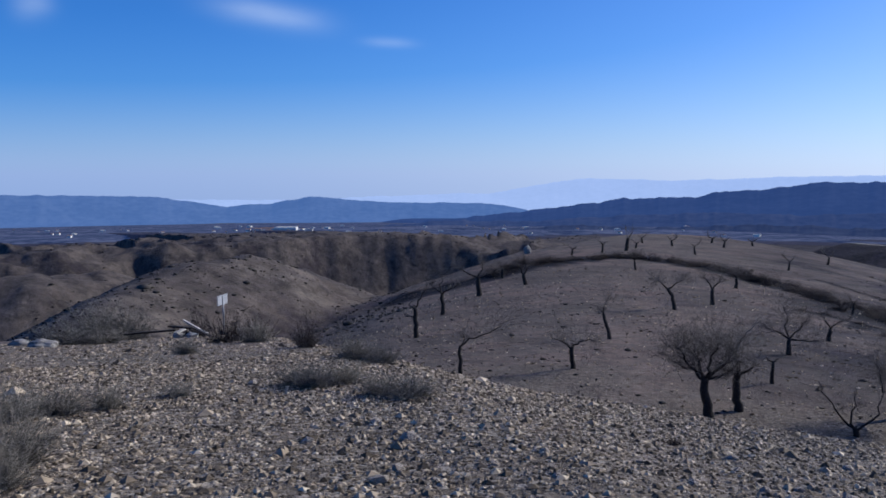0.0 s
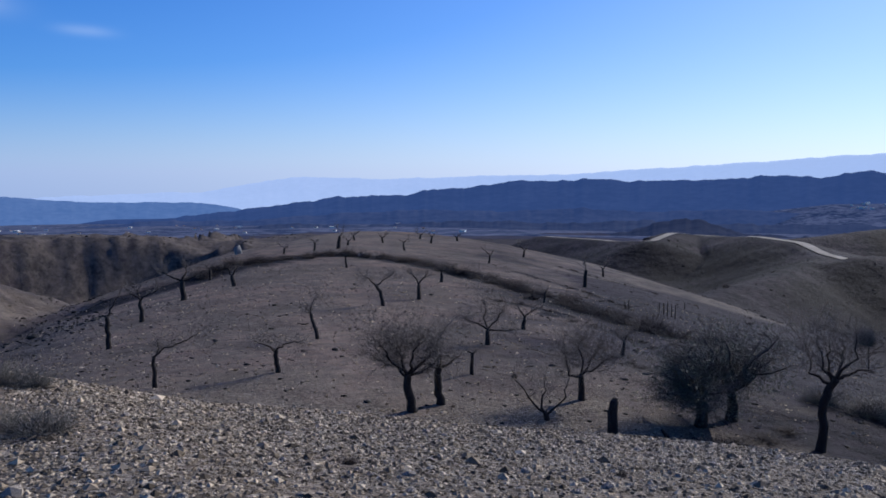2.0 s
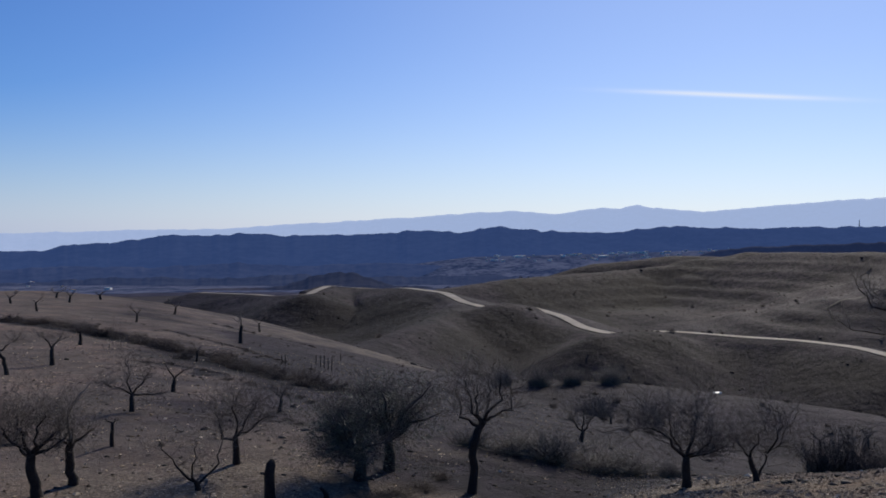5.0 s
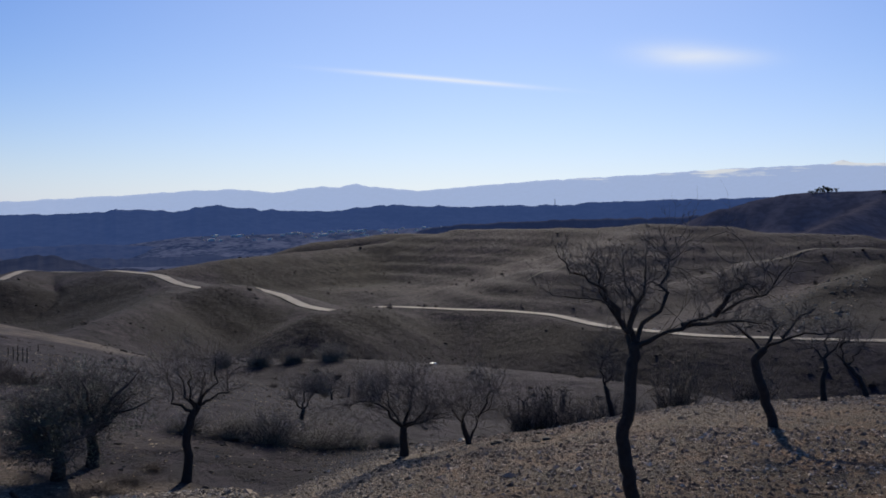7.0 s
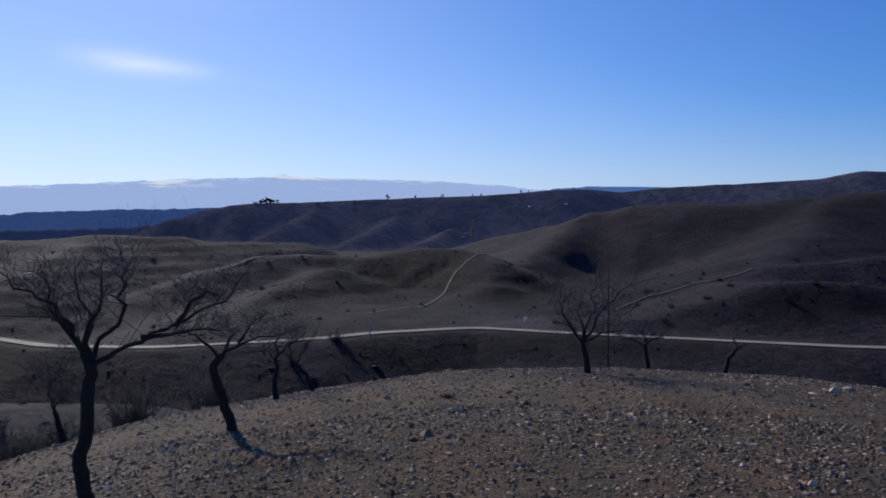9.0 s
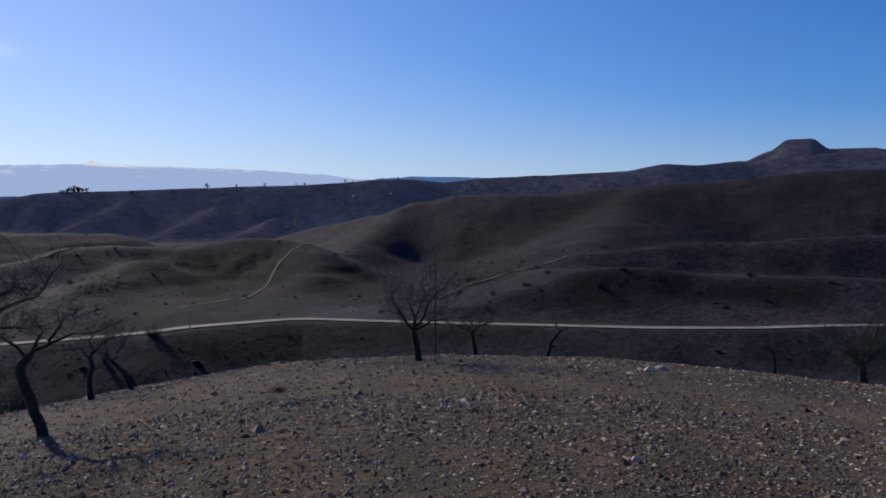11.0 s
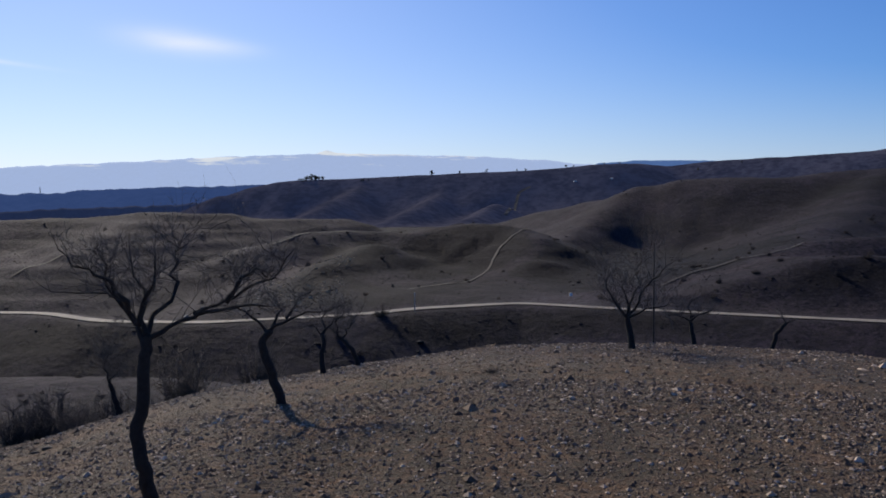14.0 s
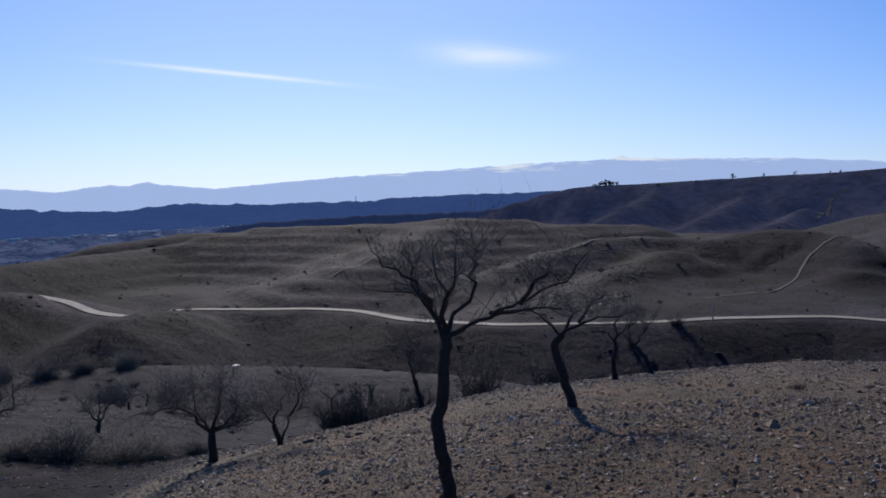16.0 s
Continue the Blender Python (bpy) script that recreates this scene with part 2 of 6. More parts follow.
DEAD_WOOD = plain("dead_wood", (0.16, 0.14, 0.12), (0.34, 0.31, 0.28), 6, 0.9, 0.02)
# far ranges: the blue of the air is put into their emission
BLUE_HILL = haze_glow_material("blue_hill", (0.017, 0.02, 0.027), (0.055, 0.118, 0.36), 0.44)
LEFT_HILL = haze_glow_material("left_hill", (0.04, 0.045, 0.05), (0.1, 0.21, 0.52), 0.62)
PALE_HILL = haze_glow_material("pale_hill", (0.05, 0.05, 0.055), (0.42, 0.56, 0.9), 0.82, 1.0)

# ---- the lie of the land ----
EYE = (1.6, 2.2, 1.3)                # the spot from which bearings and slopes below are taken


def at(az, r, el):
    """Bearing, distance and rise in degrees, seen from EYE: the place in the world."""
    a = math.radians(az)
    return (EYE[0] + r * math.sin(a), EYE[1] + r * math.cos(a), EYE[2] + r * math.tan(math.radians(el)))


def lattice(ix, iy, seed):
    n = (ix * 374761393 + iy * 668265263 + seed * 982451653) & 0xFFFFFFFF
    n = ((n ^ (n >> 13)) * 1274126177) & 0xFFFFFFFF
    return ((n ^ (n >> 16)) & 0xFFFF) / 32768.0 - 1.0


def rough(x, y, size, seed=0, octaves=3):
    """Smooth noise from -1 to 1 with bumps of that size in metres."""
    total, amp, norm = 0.0, 1.0, 0.0
    for o in range(octaves):
        u, v = x / size * 2 ** o, y / size * 2 ** o
        iu, iv = np.floor(u).astype(np.int64), np.floor(v).astype(np.int64)
        fu, fv = u - iu, v - iv
        su, sv = fu * fu * (3 - 2 * fu), fv * fv * (3 - 2 * fv)
        a, b = lattice(iu, iv, seed + o), lattice(iu + 1, iv, seed + o)
        c, d = lattice(iu, iv + 1, seed + o), lattice(iu + 1, iv + 1, seed + o)
        total = total + amp * ((a + (b - a) * su) * (1 - sv) + (c + (d - c) * su) * sv)
        norm, amp = norm + amp, amp * 0.5
    return total / norm


def ramp(v, a, b):
    u = np.clip((v - a) / (b - a), 0, 1)
    return u * u * (3 - 2 * u)


def along(x, y, pts, arc=False):
    """Distance to a polyline, its height at the nearest place, and the side, from -1 to 1 (positive: beyond it, for lines that run to the right)."""
    best = np.full(x.shape, 1e18)
    zc, side, run, gone = np.zeros(x.shape), np.zeros(x.shape), np.zeros(x.shape), 0.0
    for (x0, y0, z0), (x1, y1, z1) in zip(pts, pts[1:]):
        dx, dy = x1 - x0, y1 - y0
        u = np.clip(((x - x0) * dx + (y - y0) * dy) / (dx * dx + dy * dy), 0, 1)
        px, py = x - x0 - u * dx, y - y0 - u * dy
        d = px * px + py * py
        near = d < best
        best = np.where(near, d, best)
        us = u * u * (3 - 2 * u) * 0.5 + u * 0.5
        zc = np.where(near, z0 + us * (z1 - z0), zc)
        run = np.where(near, gone + u * math.hypot(dx, dy), run)
        gone += math.hypot(dx, dy)
        side = np.where(near, (dx * (y - y0) - dy * (x - x0)) / (math.hypot(dx, dy) * np.sqrt(d) + 1e-9), side)
    return (np.sqrt(best), zc, side, run) if arc else (np.sqrt(best), zc, side)


def ridge(x, y, pts, front, back, top, wrinkle=0.25, size=60.0, seed=0, spurs=False):
    """A hill with its crest along pts, falling towards the viewer by the slope front and behind by back, rounded over top metres."""
    d, zc, side, run = along(x, y, pts, True)
    w = rough(x, y, size, seed)
    if spurs:      # rounded spurs and sharp gullies running down from the crest
        w = 0.6 * w + 0.6 - 1.5 * np.abs(rough(run + 0.5 * d + 0.25 * size * w, d * 0.3, size, seed + 3, 3))
    s = front + (back - front) * (0.5 + 0.5 * side)
    fall = np.sqrt(d * d + top * top) - top
    return zc - s * (fall + wrinkle * w * np.minimum(fall, 1.6 * size))


ROAD = [at(*p) for p in ((25, 560, -4.05), (29, 490, -4.3), (31.6, 440, -4.28), (32.2, 460, -4.0), (32.9, 490, -3.72), (35, 500, -3.85), (38.2, 440, -3.88), (40.4, 405, -4.15), (41.8, 370, -4.79),
                         (43.3, 345, -5.13), (45.5, 365, -4.96), (47.7, 345, -5.47), (49.5, 318, -6.3), (51.2, 300, -6.66), (54.6, 325, -6.33),
                         (58.6, 315, -6.51), (62.8, 305, -6.61), (65.5, 292, -6.83), (68.7, 272, -7.5), (74.6, 262, -7.85), (80.8, 262, -7.75),
                         (84.8, 265, -7.6), (88.2, 275, -7.28), (94.7, 288, -6.94), (102, 278, -7.25), (109.3, 272, -7.38), (116.4, 268, -7.41),
                         (123.1, 272, -7.2), (128, 285, -6.8), (140, 330, -6.0), (155, 420, -5.0))]

# the stony field below the lookout: bearing, distance of its brow, height there
FIELD_AZ = np.array([30, 48, 55, 65, 74, 82, 93, 105, 114, 120, 128, 150.0])
FIELD_R = np.array([6, 7, 8, 12, 16, 20, 23, 24, 24, 24, 24, 26.0])
FIELD_Z = np.array([-6.5, -5.2, -4.35, -4.5, -4.2, -4.35, -3.9, -3.85, -3.85, -4.1, -4.35, -4.7])

# hills: crest, front slope, back slope, rounding, wrinkle, wrinkle size
NEAR_HILLS = [
    # the orchard spur
    ([at(8, 34, -13.0), at(9, 60, -8.6), at(11, 100, -6.0), at(12.5, 150, -4.4), at(13.2, 195, -3.75), at(13.5, 240, -3.9)], 0.4, 0.85, 60, 0.0, 60),
    ([at(44, 125, -9.5), at(52, 115, -9.9), at(58, 110, -10.3), at(64, 105, -10.7), at(70, 100, -11.3)], 0.14, 0.42, 12, 0.2, 30),
    # the mound by the gully and the bluffs beyond
    ([at(-23.5, 82, -8.3), at(-22, 88, -7.6), at(-19.9, 95, -6.9), at(-16.5, 104, -6.08), at(-13.3, 112, -5.65), at(-11.8, 116, -5.9), at(-10.8, 118, -6.5)], 0.55, 0.6, 4, 0.12, 14),
    ([at(-60, 300, -5.0), at(-30, 290, -4.95), at(-23.7, 285, -4.7), at(-20, 300, -4.33), at(-16, 300, -4.42), at(-11, 310, -4.33), at(-8.5, 320, -4.2), at(-3, 330, -4.05), at(0.6, 335, -4.05), at(3, 330, -4.6), at(7, 330, -4.6)], 1.5, 0.06, 4, 0.75, 24),
    ([at(-40, 170, -6.6), at(-26, 160, -6.3), at(-22, 170, -6.2), at(-19, 190, -6.6)], 0.55, 0.4, 5, 0.6, 22),
    # the ridge that carries the road
    ([(p[0], p[1], p[2] + 0.2) for p in ROAD], 0.4, 0.3, 7, 0.1, 46),
]
# hills across the valley
VALLEY_HILLS = [
    ([at(42, 860, -4.2), at(46, 900, -3.3), at(50.1, 950, -2.2), at(55.2, 1000, -1.6), at(59, 1000, -1.6)], 0.5, 0.35, 12, 0.5, 90),
    ([at(37.5, 520, -4.5), at(40.1, 540, -3.89), at(44, 580, -3.31), at(49, 640, -2.83), at(52.5, 690, -2.55), at(57, 720, -2.0)], 0.44, 0.4, 12, 0.25, 70),
    ([at(42.7, 322, -5.25), at(43.4, 326, -4.98), at(44.5, 332, -4.82), at(45.3, 338, -4.9)], 0.4, 0.5, 4, 0.1, 20),
    ([at(50.4, 276, -6.8), at(51.4, 284, -6.5), at(53, 294, -6.3), at(54.2, 302, -6.33)], 0.42, 0.5, 4, 0.1, 20),
    ([at(35.4, 230, -7.7), at(36.2, 245, -7.1), at(39.3, 285, -6.06), at(41.5, 345, -5.1)], 0.55, 0.45, 4, 0.2, 30),
    ([at(111.4, 400, -3.4), at(113.3, 520, -1.85), at(115.2, 640, -0.65), at(116.5, 800, 1.2)], 0.32, 0.32, 10, 0.2, 50),
    ([at(57, 720, -1.75), at(59.6, 700, -1.4), at(66.2, 670, -1.18), at(69.7, 650, -1.13), at(73.2, 640, -0.95), at(75.4, 650, -1.05), at(79, 680, -1.42), at(83.5, 720, -1.5)], 0.38, 0.4, 16, 0.3, 110),
    ([at(72.5, 645, -1.0), at(71.3, 600, -1.5), at(69, 560, -2.3), at(67.3, 520, -3.3)], 0.26, 0.3, 14, 0.15, 50),
    ([at(76.8, 490, -3.5), at(77.9, 505, -3.06), at(81.8, 540, -2.26), at(83.8, 560, -2.12), at(86.1, 560, -2.34), at(87.5, 555, -2.45), at(89.4, 560, -2.08), at(91.8, 560, -1.78), at(94.9, 540, -2.11), at(95.8, 510, -2.7), at(96.2, 470, -4.2)], 0.44, 0.42, 9, 0.06, 60),
    ([at(78.5, 395, -6.2), at(81, 430, -5.0), at(83.5, 470, -3.9), at(85.5, 505, -3.1)], 0.42, 0.42, 8, 0.05, 40),
    ([at(85.0, 1400, 0.7), at(83.2, 1250, -0.16), at(81.1, 1100, -1.24)], 0.5, 0.55, 10, 0.4, 70),
    ([at(90.4, 1390, 0.95), at(89.7, 1300, 0.04), at(88.3, 1180, -0.75), at(86.1, 1040, -1.79)], 0.5, 0.55, 10, 0.4, 70),
    ([at(93.4, 1220, -0.5), at(91.9, 1080, -1.42), at(89.9, 930, -2.34), at(87.9, 820, -3.8)], 0.5, 0.55, 10, 0.4, 70),
    ([at(91, 920, -2.3), at(93, 900, -1.79), at(97.1, 860, -0.86), at(100.5, 820, -0.25), at(102.8, 800, 0.55), at(104.9, 800, 0.92), at(107.7, 800, 1.1), at(111.1, 800, 1.05), at(114.3, 820, 1.38), at(119.4, 840, 1.73), at(128, 860, 2.4), at(140, 900, 2.4)], 0.4, 0.4, 22, 0.3, 90),
    ([at(102.4, 790, 0.3), at(100.6, 740, -0.75), at(98.5, 650, -2.13), at(96.3, 540, -3.97)], 0.4, 0.55, 12, 0.4, 60),
    ([at(102.4, 328, -5.8), at(105.7, 350, -4.76), at(107.8, 365, -4.25), at(111.1, 385, -3.47), at(112.9, 400, -2.75), at(115.9, 410, -2.5), at(119.5, 425, -2.04), at(136, 470, -1.0)], 0.55, 0.35, 8, 0.35, 50),
    ([at(105, 298, -6.3), at(109.5, 310, -4.84), at(112.8, 320, -3.75), at(115.9, 325, -3.65), at(119.5, 330, -3.84), at(130, 330, -4.0), at(142, 340, -4.2)], 0.5, 0.1, 6, 0.12, 40),
    ([at(103, 296, -6.9), at(110, 300, -6.35), at(118, 305, -6.05), at(130, 312, -5.9), at(145, 320, -5.8)], 0.25, 0.1, 8, 0.3, 25),
]
SKYLINE_HILLS = [
    ([at(73.6, 1400, -1.3), at(76, 1450, 0.1), at(78, 1450, 0.68), at(79.5, 1450, 0.97), at(80.5, 1450, 1.06), at(85, 1430, 1.2), at(89, 1420, 1.4), at(95.6, 1400, 1.65), at(100.3, 1400, 2.0),
      at(102, 1420, 2.03), at(104, 1450, 1.83), at(107, 1450, 2.12), at(110.9, 1420, 2.28), at(115.5, 1400, 2.5), at(118.2, 1400, 2.95), at(120, 1420, 2.84), at(122.7, 1500, 3.05), at(130, 1500, 3.6), at(145, 1500, 3.6)], 0.44, 0.3, 18, 0.4, 110),
    ([at(122.5, 1640, 2.9), at(124.3, 1640, 3.62), at(125.3, 1640, 4.3), at(126.7, 1640, 4.33), at(127.6, 1640, 3.7), at(130, 1640, 3.7)], 0.35, 0.3, 8, 0.1, 60),
]
DITCH = [at(116.8, 214, -9), at(118.8, 228, -9), at(120.6, 236, -9), at(122.2, 233, -9), at(124.2, 224, -9)]
HILLS = NEAR_HILLS + VALLEY_HILLS + SKYLINE_HILLS
# the hedge along the bank of the spur
HEDGE = [(-6, 96, 0), (5, 97, 0), (14, 107.6, 0), (19.9, 117.9, 0), (24.6, 121.2, 0), (30.5, 109.6, 0), (34.7, 93.2, 0), (34.4, 79.9, 0), (33.6, 70.5, 0), (33.7, 62.5, 0), (33.3, 55.9, 0), (34.2, 51.4, 0), (36, 47, 0)]
# lesser weedy banks across the orchard
BANKS = [[(28.3, 59.2, 0), (29.3, 56, 0), (28.1, 47, 0), (27.2, 42.3, 0), (26.3, 37.9, 0), (25.4, 35, 0)], [(45.1, 105, 0), (45.6, 96.1, 0), (46.2, 88.6, 0), (41.5, 71.7, 0), (41.0, 66, 0)],
         [(18.6, 41.5, 0), (21, 38.5, 0), (23, 35, 0)], [(26.5, 66, 0), (28.5, 63, 0), (29.5, 59, 0)], [(62, 128, 0), (66, 112, 0), (68, 98, 0)]]
# the near hill: fall a*r + b*r*r from its top, by bearing
NEAR_AZ = np.array([-180, -142, -90, -40, -25, -16, -11, 0, 16, 30, 45, 52, 60, 100, 130, 155, 180.0])
NEAR_A = np.array([-0.08, -0.12, 0.0, 0.08, 0.1, 0.095, 0.092, 0.13, 0.161, 0.17, 0.172, 0.225, 0.33, 0.34, 0.33, 0.1, -0.08])
NEAR_B = np.array([0.003, 0.003, 0.0015, 0.001, 0.0009, 0.0012, 0.0022, 0.00304, 0.00353, 0.00376, 0.00393, 0.00417, 0.002, 0.002, 0.002, 0.002, 0.003])



def land(x, y):
    """Height of the ground."""
    x, y = np.asarray(x, float), np.asarray(y, float)
    r = np.hypot(x - 2.0, y - 2.5)
    az = np.degrees(np.arctan2(x - 2.0, y - 2.5))
    a, b = np.interp(az, NEAR_AZ, NEAR_A), np.interp(az, NEAR_AZ, NEAR_B)
    rr = np.sqrt(r * r + 1) - 1
    edge = np.maximum((0.5 - a) / (2 * b), 1)
    rc = np.minimum(rr, edge)
    near = -0.4 - (a * rc + b * rc * rc + 0.5 * (rr - rc))
    right = ramp(az, 45, 78)
    base = -42 - np.clip(r - 300, 0, 3300) * 0.047 * (1 - right) + np.clip(r - 380, 0, 1200) * 0.012 * right
    base = base - 8 * ramp(az, 26, 44) * (1 - ramp(az, 82, 114)) * ramp(r, 110, 160) * (1 - ramp(r, 300, 380))
    base = base - 10 * ramp(az, 44, 56) * (1 - ramp(az, 70, 78)) * ramp(r, 285, 330) * (1 - ramp(r, 480, 580))
    base = base + rough(x, y, 180, 11) * np.clip(r - 250, 0, 500) * 0.008 * (1 - ramp(r, 900, 1600))
    fr = r - np.interp(az, FIELD_AZ, FIELD_R)
    field = np.interp(az, FIELD_AZ, FIELD_Z) - np.where(fr > 0, 0.5, 0.2) * (np.sqrt(fr * fr + 1600) - 40)
    field = field - 12 * (1 - ramp(az, 20, 50)) - 10 * ramp(az, 135, 165)
    heights = [near, base, field]
    for n, (pts, front, back, top, wrinkle, size) in enumerate(HILLS):
        heights.append(ridge(x, y, pts, front, back, top, wrinkle * (0.42 if n >= 6 else 1.0), size, n * 7, n >= 5))
    soft = 0.12 + 0.005 * np.clip(r, 0, 500)
    stack = np.stack(heights)
    peak = stack.max(0)
    z = peak + soft * np.log(np.exp((stack - peak) / soft).sum(0))
    # terraces on the hills across the valley, gullies, small unevenness
    step = ramp(az, 44, 54) * ramp(r, 330, 420) * (1 - 0.5 * ramp(az, 86, 100)) * (1 - 0.6 * ramp(r, 760, 860)) * (0.75 + 0.6 * rough(x, y, 120, 73)) * (1 + 0.6 * (1 - ramp(az, 74, 80)) * ramp(r, 430, 480))
    z = z + step * 0.7 * np.sin(z * 2 * math.pi / 6.0 + 2 * rough(x, y, 90, 71))
    far = ramp(r, 180, 320) * (1 - 0.8 * ramp(r, 900, 1500))
    z = z - far * 1.5 * np.abs(rough(x, y, 60, 23, 3)) + far * 0.5
    bluff = (1 - ramp(az, 3, 11)) * ramp(r, 84, 105) * (1 - ramp(r, 420, 560)) * ramp(az, -75, -50)
    z = z + bluff * (1.6 - 9.0 * np.abs(rough(x, y, 26, 41, 4)) * ramp(r, 95, 260) - 1.3 * np.abs(rough(x, y, 7, 43, 3)))
    z = z + rough(x, y, 11, 47, 3) * 0.4 * ramp(r, 150, 260) * (1 - 0.6 * ramp(r, 700, 1300))
    z = z + rough(x, y, 3.2, 31, 2) * 0.05 * ramp(r, 2, 8) + rough(x, y, 14, 37, 2) * 0.22 * ramp(r, 30, 70)
    ditch, _, _ = along(x, y, DITCH)
    z = z - 3.4 * np.exp(-(ditch / 6.5) ** 2) * (1 + 0.5 * rough(x, y, 6, 83, 3)) * ramp(r, 150, 190)
    # the road's bed
    d, zr, _ = along(x, y, ROAD)
    bed = 1 - ramp(d, 3.0, 9.0)
    return z + (zr - z) * bed



def sheet(name, x, y, z, mat, closed=False):
    """A grid of points, rows by columns, as one mesh."""
    rows, cols = x.shape
    mesh = bpy.data.meshes.new(name)
    i = np.arange(rows * cols).reshape(rows, cols)
    j = np.concatenate([i, i[:, :1]], 1) if closed else i
    quads = np.stack([j[:-1, :-1], j[:-1, 1:], j[1:, 1:], j[1:, :-1]], -1).reshape(-1, 4)[:, ::-1]
    mesh.vertices.add(rows * cols)
    mesh.vertices.foreach_set("co", np.stack([x, y, z], -1).ravel())
    mesh.loops.add(quads.size)
    mesh.loops.foreach_set("vertex_index", quads.ravel())
    mesh.polygons.add(len(quads))
    mesh.polygons.foreach_set("loop_start", np.arange(len(quads)) * 4)
    mesh.polygons.foreach_set("use_smooth", np.ones(len(quads), bool))
    mesh.update(calc_edges=True)
    mesh.materials.append(mat)
    return mesh


def paint(mesh, name, values):
    a = mesh.attributes.new(name, "FLOAT", "POINT")
    a.data.foreach_set("value", values.ravel().astype(np.float32))


rings = [0.0]
while rings[-1] < 4850:
    rings.append(rings[-1] + max(0.22, rings[-1] * 0.0115))
bearing = np.concatenate([np.arange(-34, 138, 0.21), np.arange(138, 326, 3.0)])
RR, AA = np.meshgrid(np.array(rings), np.radians(bearing), indexing="ij")
GX, GY = 1.6 + RR * np.sin(AA), 2.2 + RR * np.cos(AA)
GZ = land(GX, GY)
outer = RR > 1015
ground_mesh = sheet("ground", GX, GY, np.where(outer, GZ - 9, GZ), GROUND, closed=True)
# the ridge past 985 m glows faintly, in place of air haze
FAR_SCRUB = haze_glow_material("far_scrub", (0.042, 0.038, 0.043), (0.05, 0.07, 0.17), 0.21, 0.0, 1.2, 3.0)
k0, k1 = int(np.argmax(np.array(rings) > 985)), int(np.argmax(np.array(rings) > 1900))
half = len(np.arange(-34, 138, 0.21))
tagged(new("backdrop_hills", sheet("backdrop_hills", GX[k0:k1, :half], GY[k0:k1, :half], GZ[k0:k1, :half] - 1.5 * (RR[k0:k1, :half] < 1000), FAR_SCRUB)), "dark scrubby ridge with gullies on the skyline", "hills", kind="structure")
spur_d, _, _ = along(GX, GY, HILLS[0][0])
field_d = np.where((np.degrees(AA) > 48) & (np.degrees(AA) < 150), np.clip(RR - 22, 0, None), 99)
AZ = np.degrees(AA)
gravel = (1 - ramp(RR + 5 * rough(GX, GY, 9, 3), 24, 40)) * (0.6 + 0.4 * rough(GX, GY, 5, 5))
tilth = (1 - ramp(field_d, 22, 40)) * ramp(AZ + 6 * rough(GX, GY, 7, 14), 50, 66) * (0.82 + 0.3 * rough(GX, GY, 5, 6))
red = (1 - ramp(spur_d, 30, 52)) * (0.6 + 0.5 * rough(GX, GY, 30, 8))
red = np.maximum(red, (1 - ramp(field_d, 20, 40)) * 0.5)
scrub = ramp(RR + 15 * rough(GX, GY, 40, 9), 60, 150) * (1 - (1 - ramp(spur_d, 50, 78)))
scrub = scrub * (0.86 + 0.4 * rough(GX, GY, 90, 12) + 0.12 * ramp(RR, 300, 600)) * (0.45 + 0.55 * ramp(AZ + 8 * rough(GX, GY, 60, 18), 4, 18))
scrub = np.maximum(scrub, ramp(AZ + 5 * rough(GX, GY, 60, 18), 22, 30) * ramp(RR, 120, 180) * (0.92 + 0.25 * rough(GX, GY, 70, 12)) * ramp(spur_d, 52, 78))
# weedy, darker ground under the lower trees
weedy = ramp(AZ + 4 * rough(GX, GY, 9, 15), 26, 36) * (1 - ramp(AZ, 62, 74)) * ramp(RR, 22, 34) * (1 - ramp(RR, 100, 150)) * (1 - ramp(RR - 60, -15, 15) * (1 - ramp(spur_d, 50, 70)) * (1 - ramp(AZ, 43, 49))) * (1 - 0.9 * np.clip(tilth, 0, 1))
weedy = np.maximum(weedy, 0.95 * ramp(AZ + 3 * rough(GX, GY, 9, 15), 22, 30) * ramp(RR, 30, 45) * (1 - ramp(RR, 120, 150)))
scrub = np.maximum(scrub, 1.2 * weedy * (0.72 + 0.25 * np.maximum(ramp(AZ, 42, 50), ramp(AZ, 20, 28) * ramp(RR, 40, 60)) + 0.4 * rough(GX, GY, 6, 16)))
# the mound and the gully banks: grey, tufted, hardly any red soil
gully = (1 - ramp(AZ + 3 * rough(GX, GY, 12, 65), -9, -4)) * ramp(RR, 34, 60)
red = red * (1 - gully)
scrub = np.maximum(scrub, gully * (0.4 + 0.5 * rough(GX, GY, 8, 66)) * (RR < 420))
# thin grey weeds over the sunny side of the spur
scrub = np.maximum(scrub, (1 - ramp(spur_d, 60, 85)) * ramp(RR, 24, 34) * ramp(AZ + 5 * rough(GX, GY, 14, 68), 8, 24) * (0.5 + 0.4 * rough(GX, GY, 5, 69)))
hedge_d, _, _ = along(GX, GY, HEDGE)
bank = (1 - ramp(hedge_d + 2.0 * rough(GX, GY, 5, 61), 1.5, 4.0)) * (RR < 160)
scrub = np.maximum(scrub, 0.9 * bank)
for line in BANKS:
    bank_d, _, _ = along(GX, GY, line)
    bank = np.maximum(bank, (1 - ramp(bank_d + 0.7 * rough(GX, GY, 2.5, 62), 0.3, 1.3)) * (0.75 + 0.4 * rough(GX, GY, 4, 64)))
scrub = np.maximum(scrub, bank)
# faint ploughed lines and paths across the spur
lines = np.abs(rough(GX, GY, 26, 63, 2)) * (1 - ramp(spur_d, 55, 80))
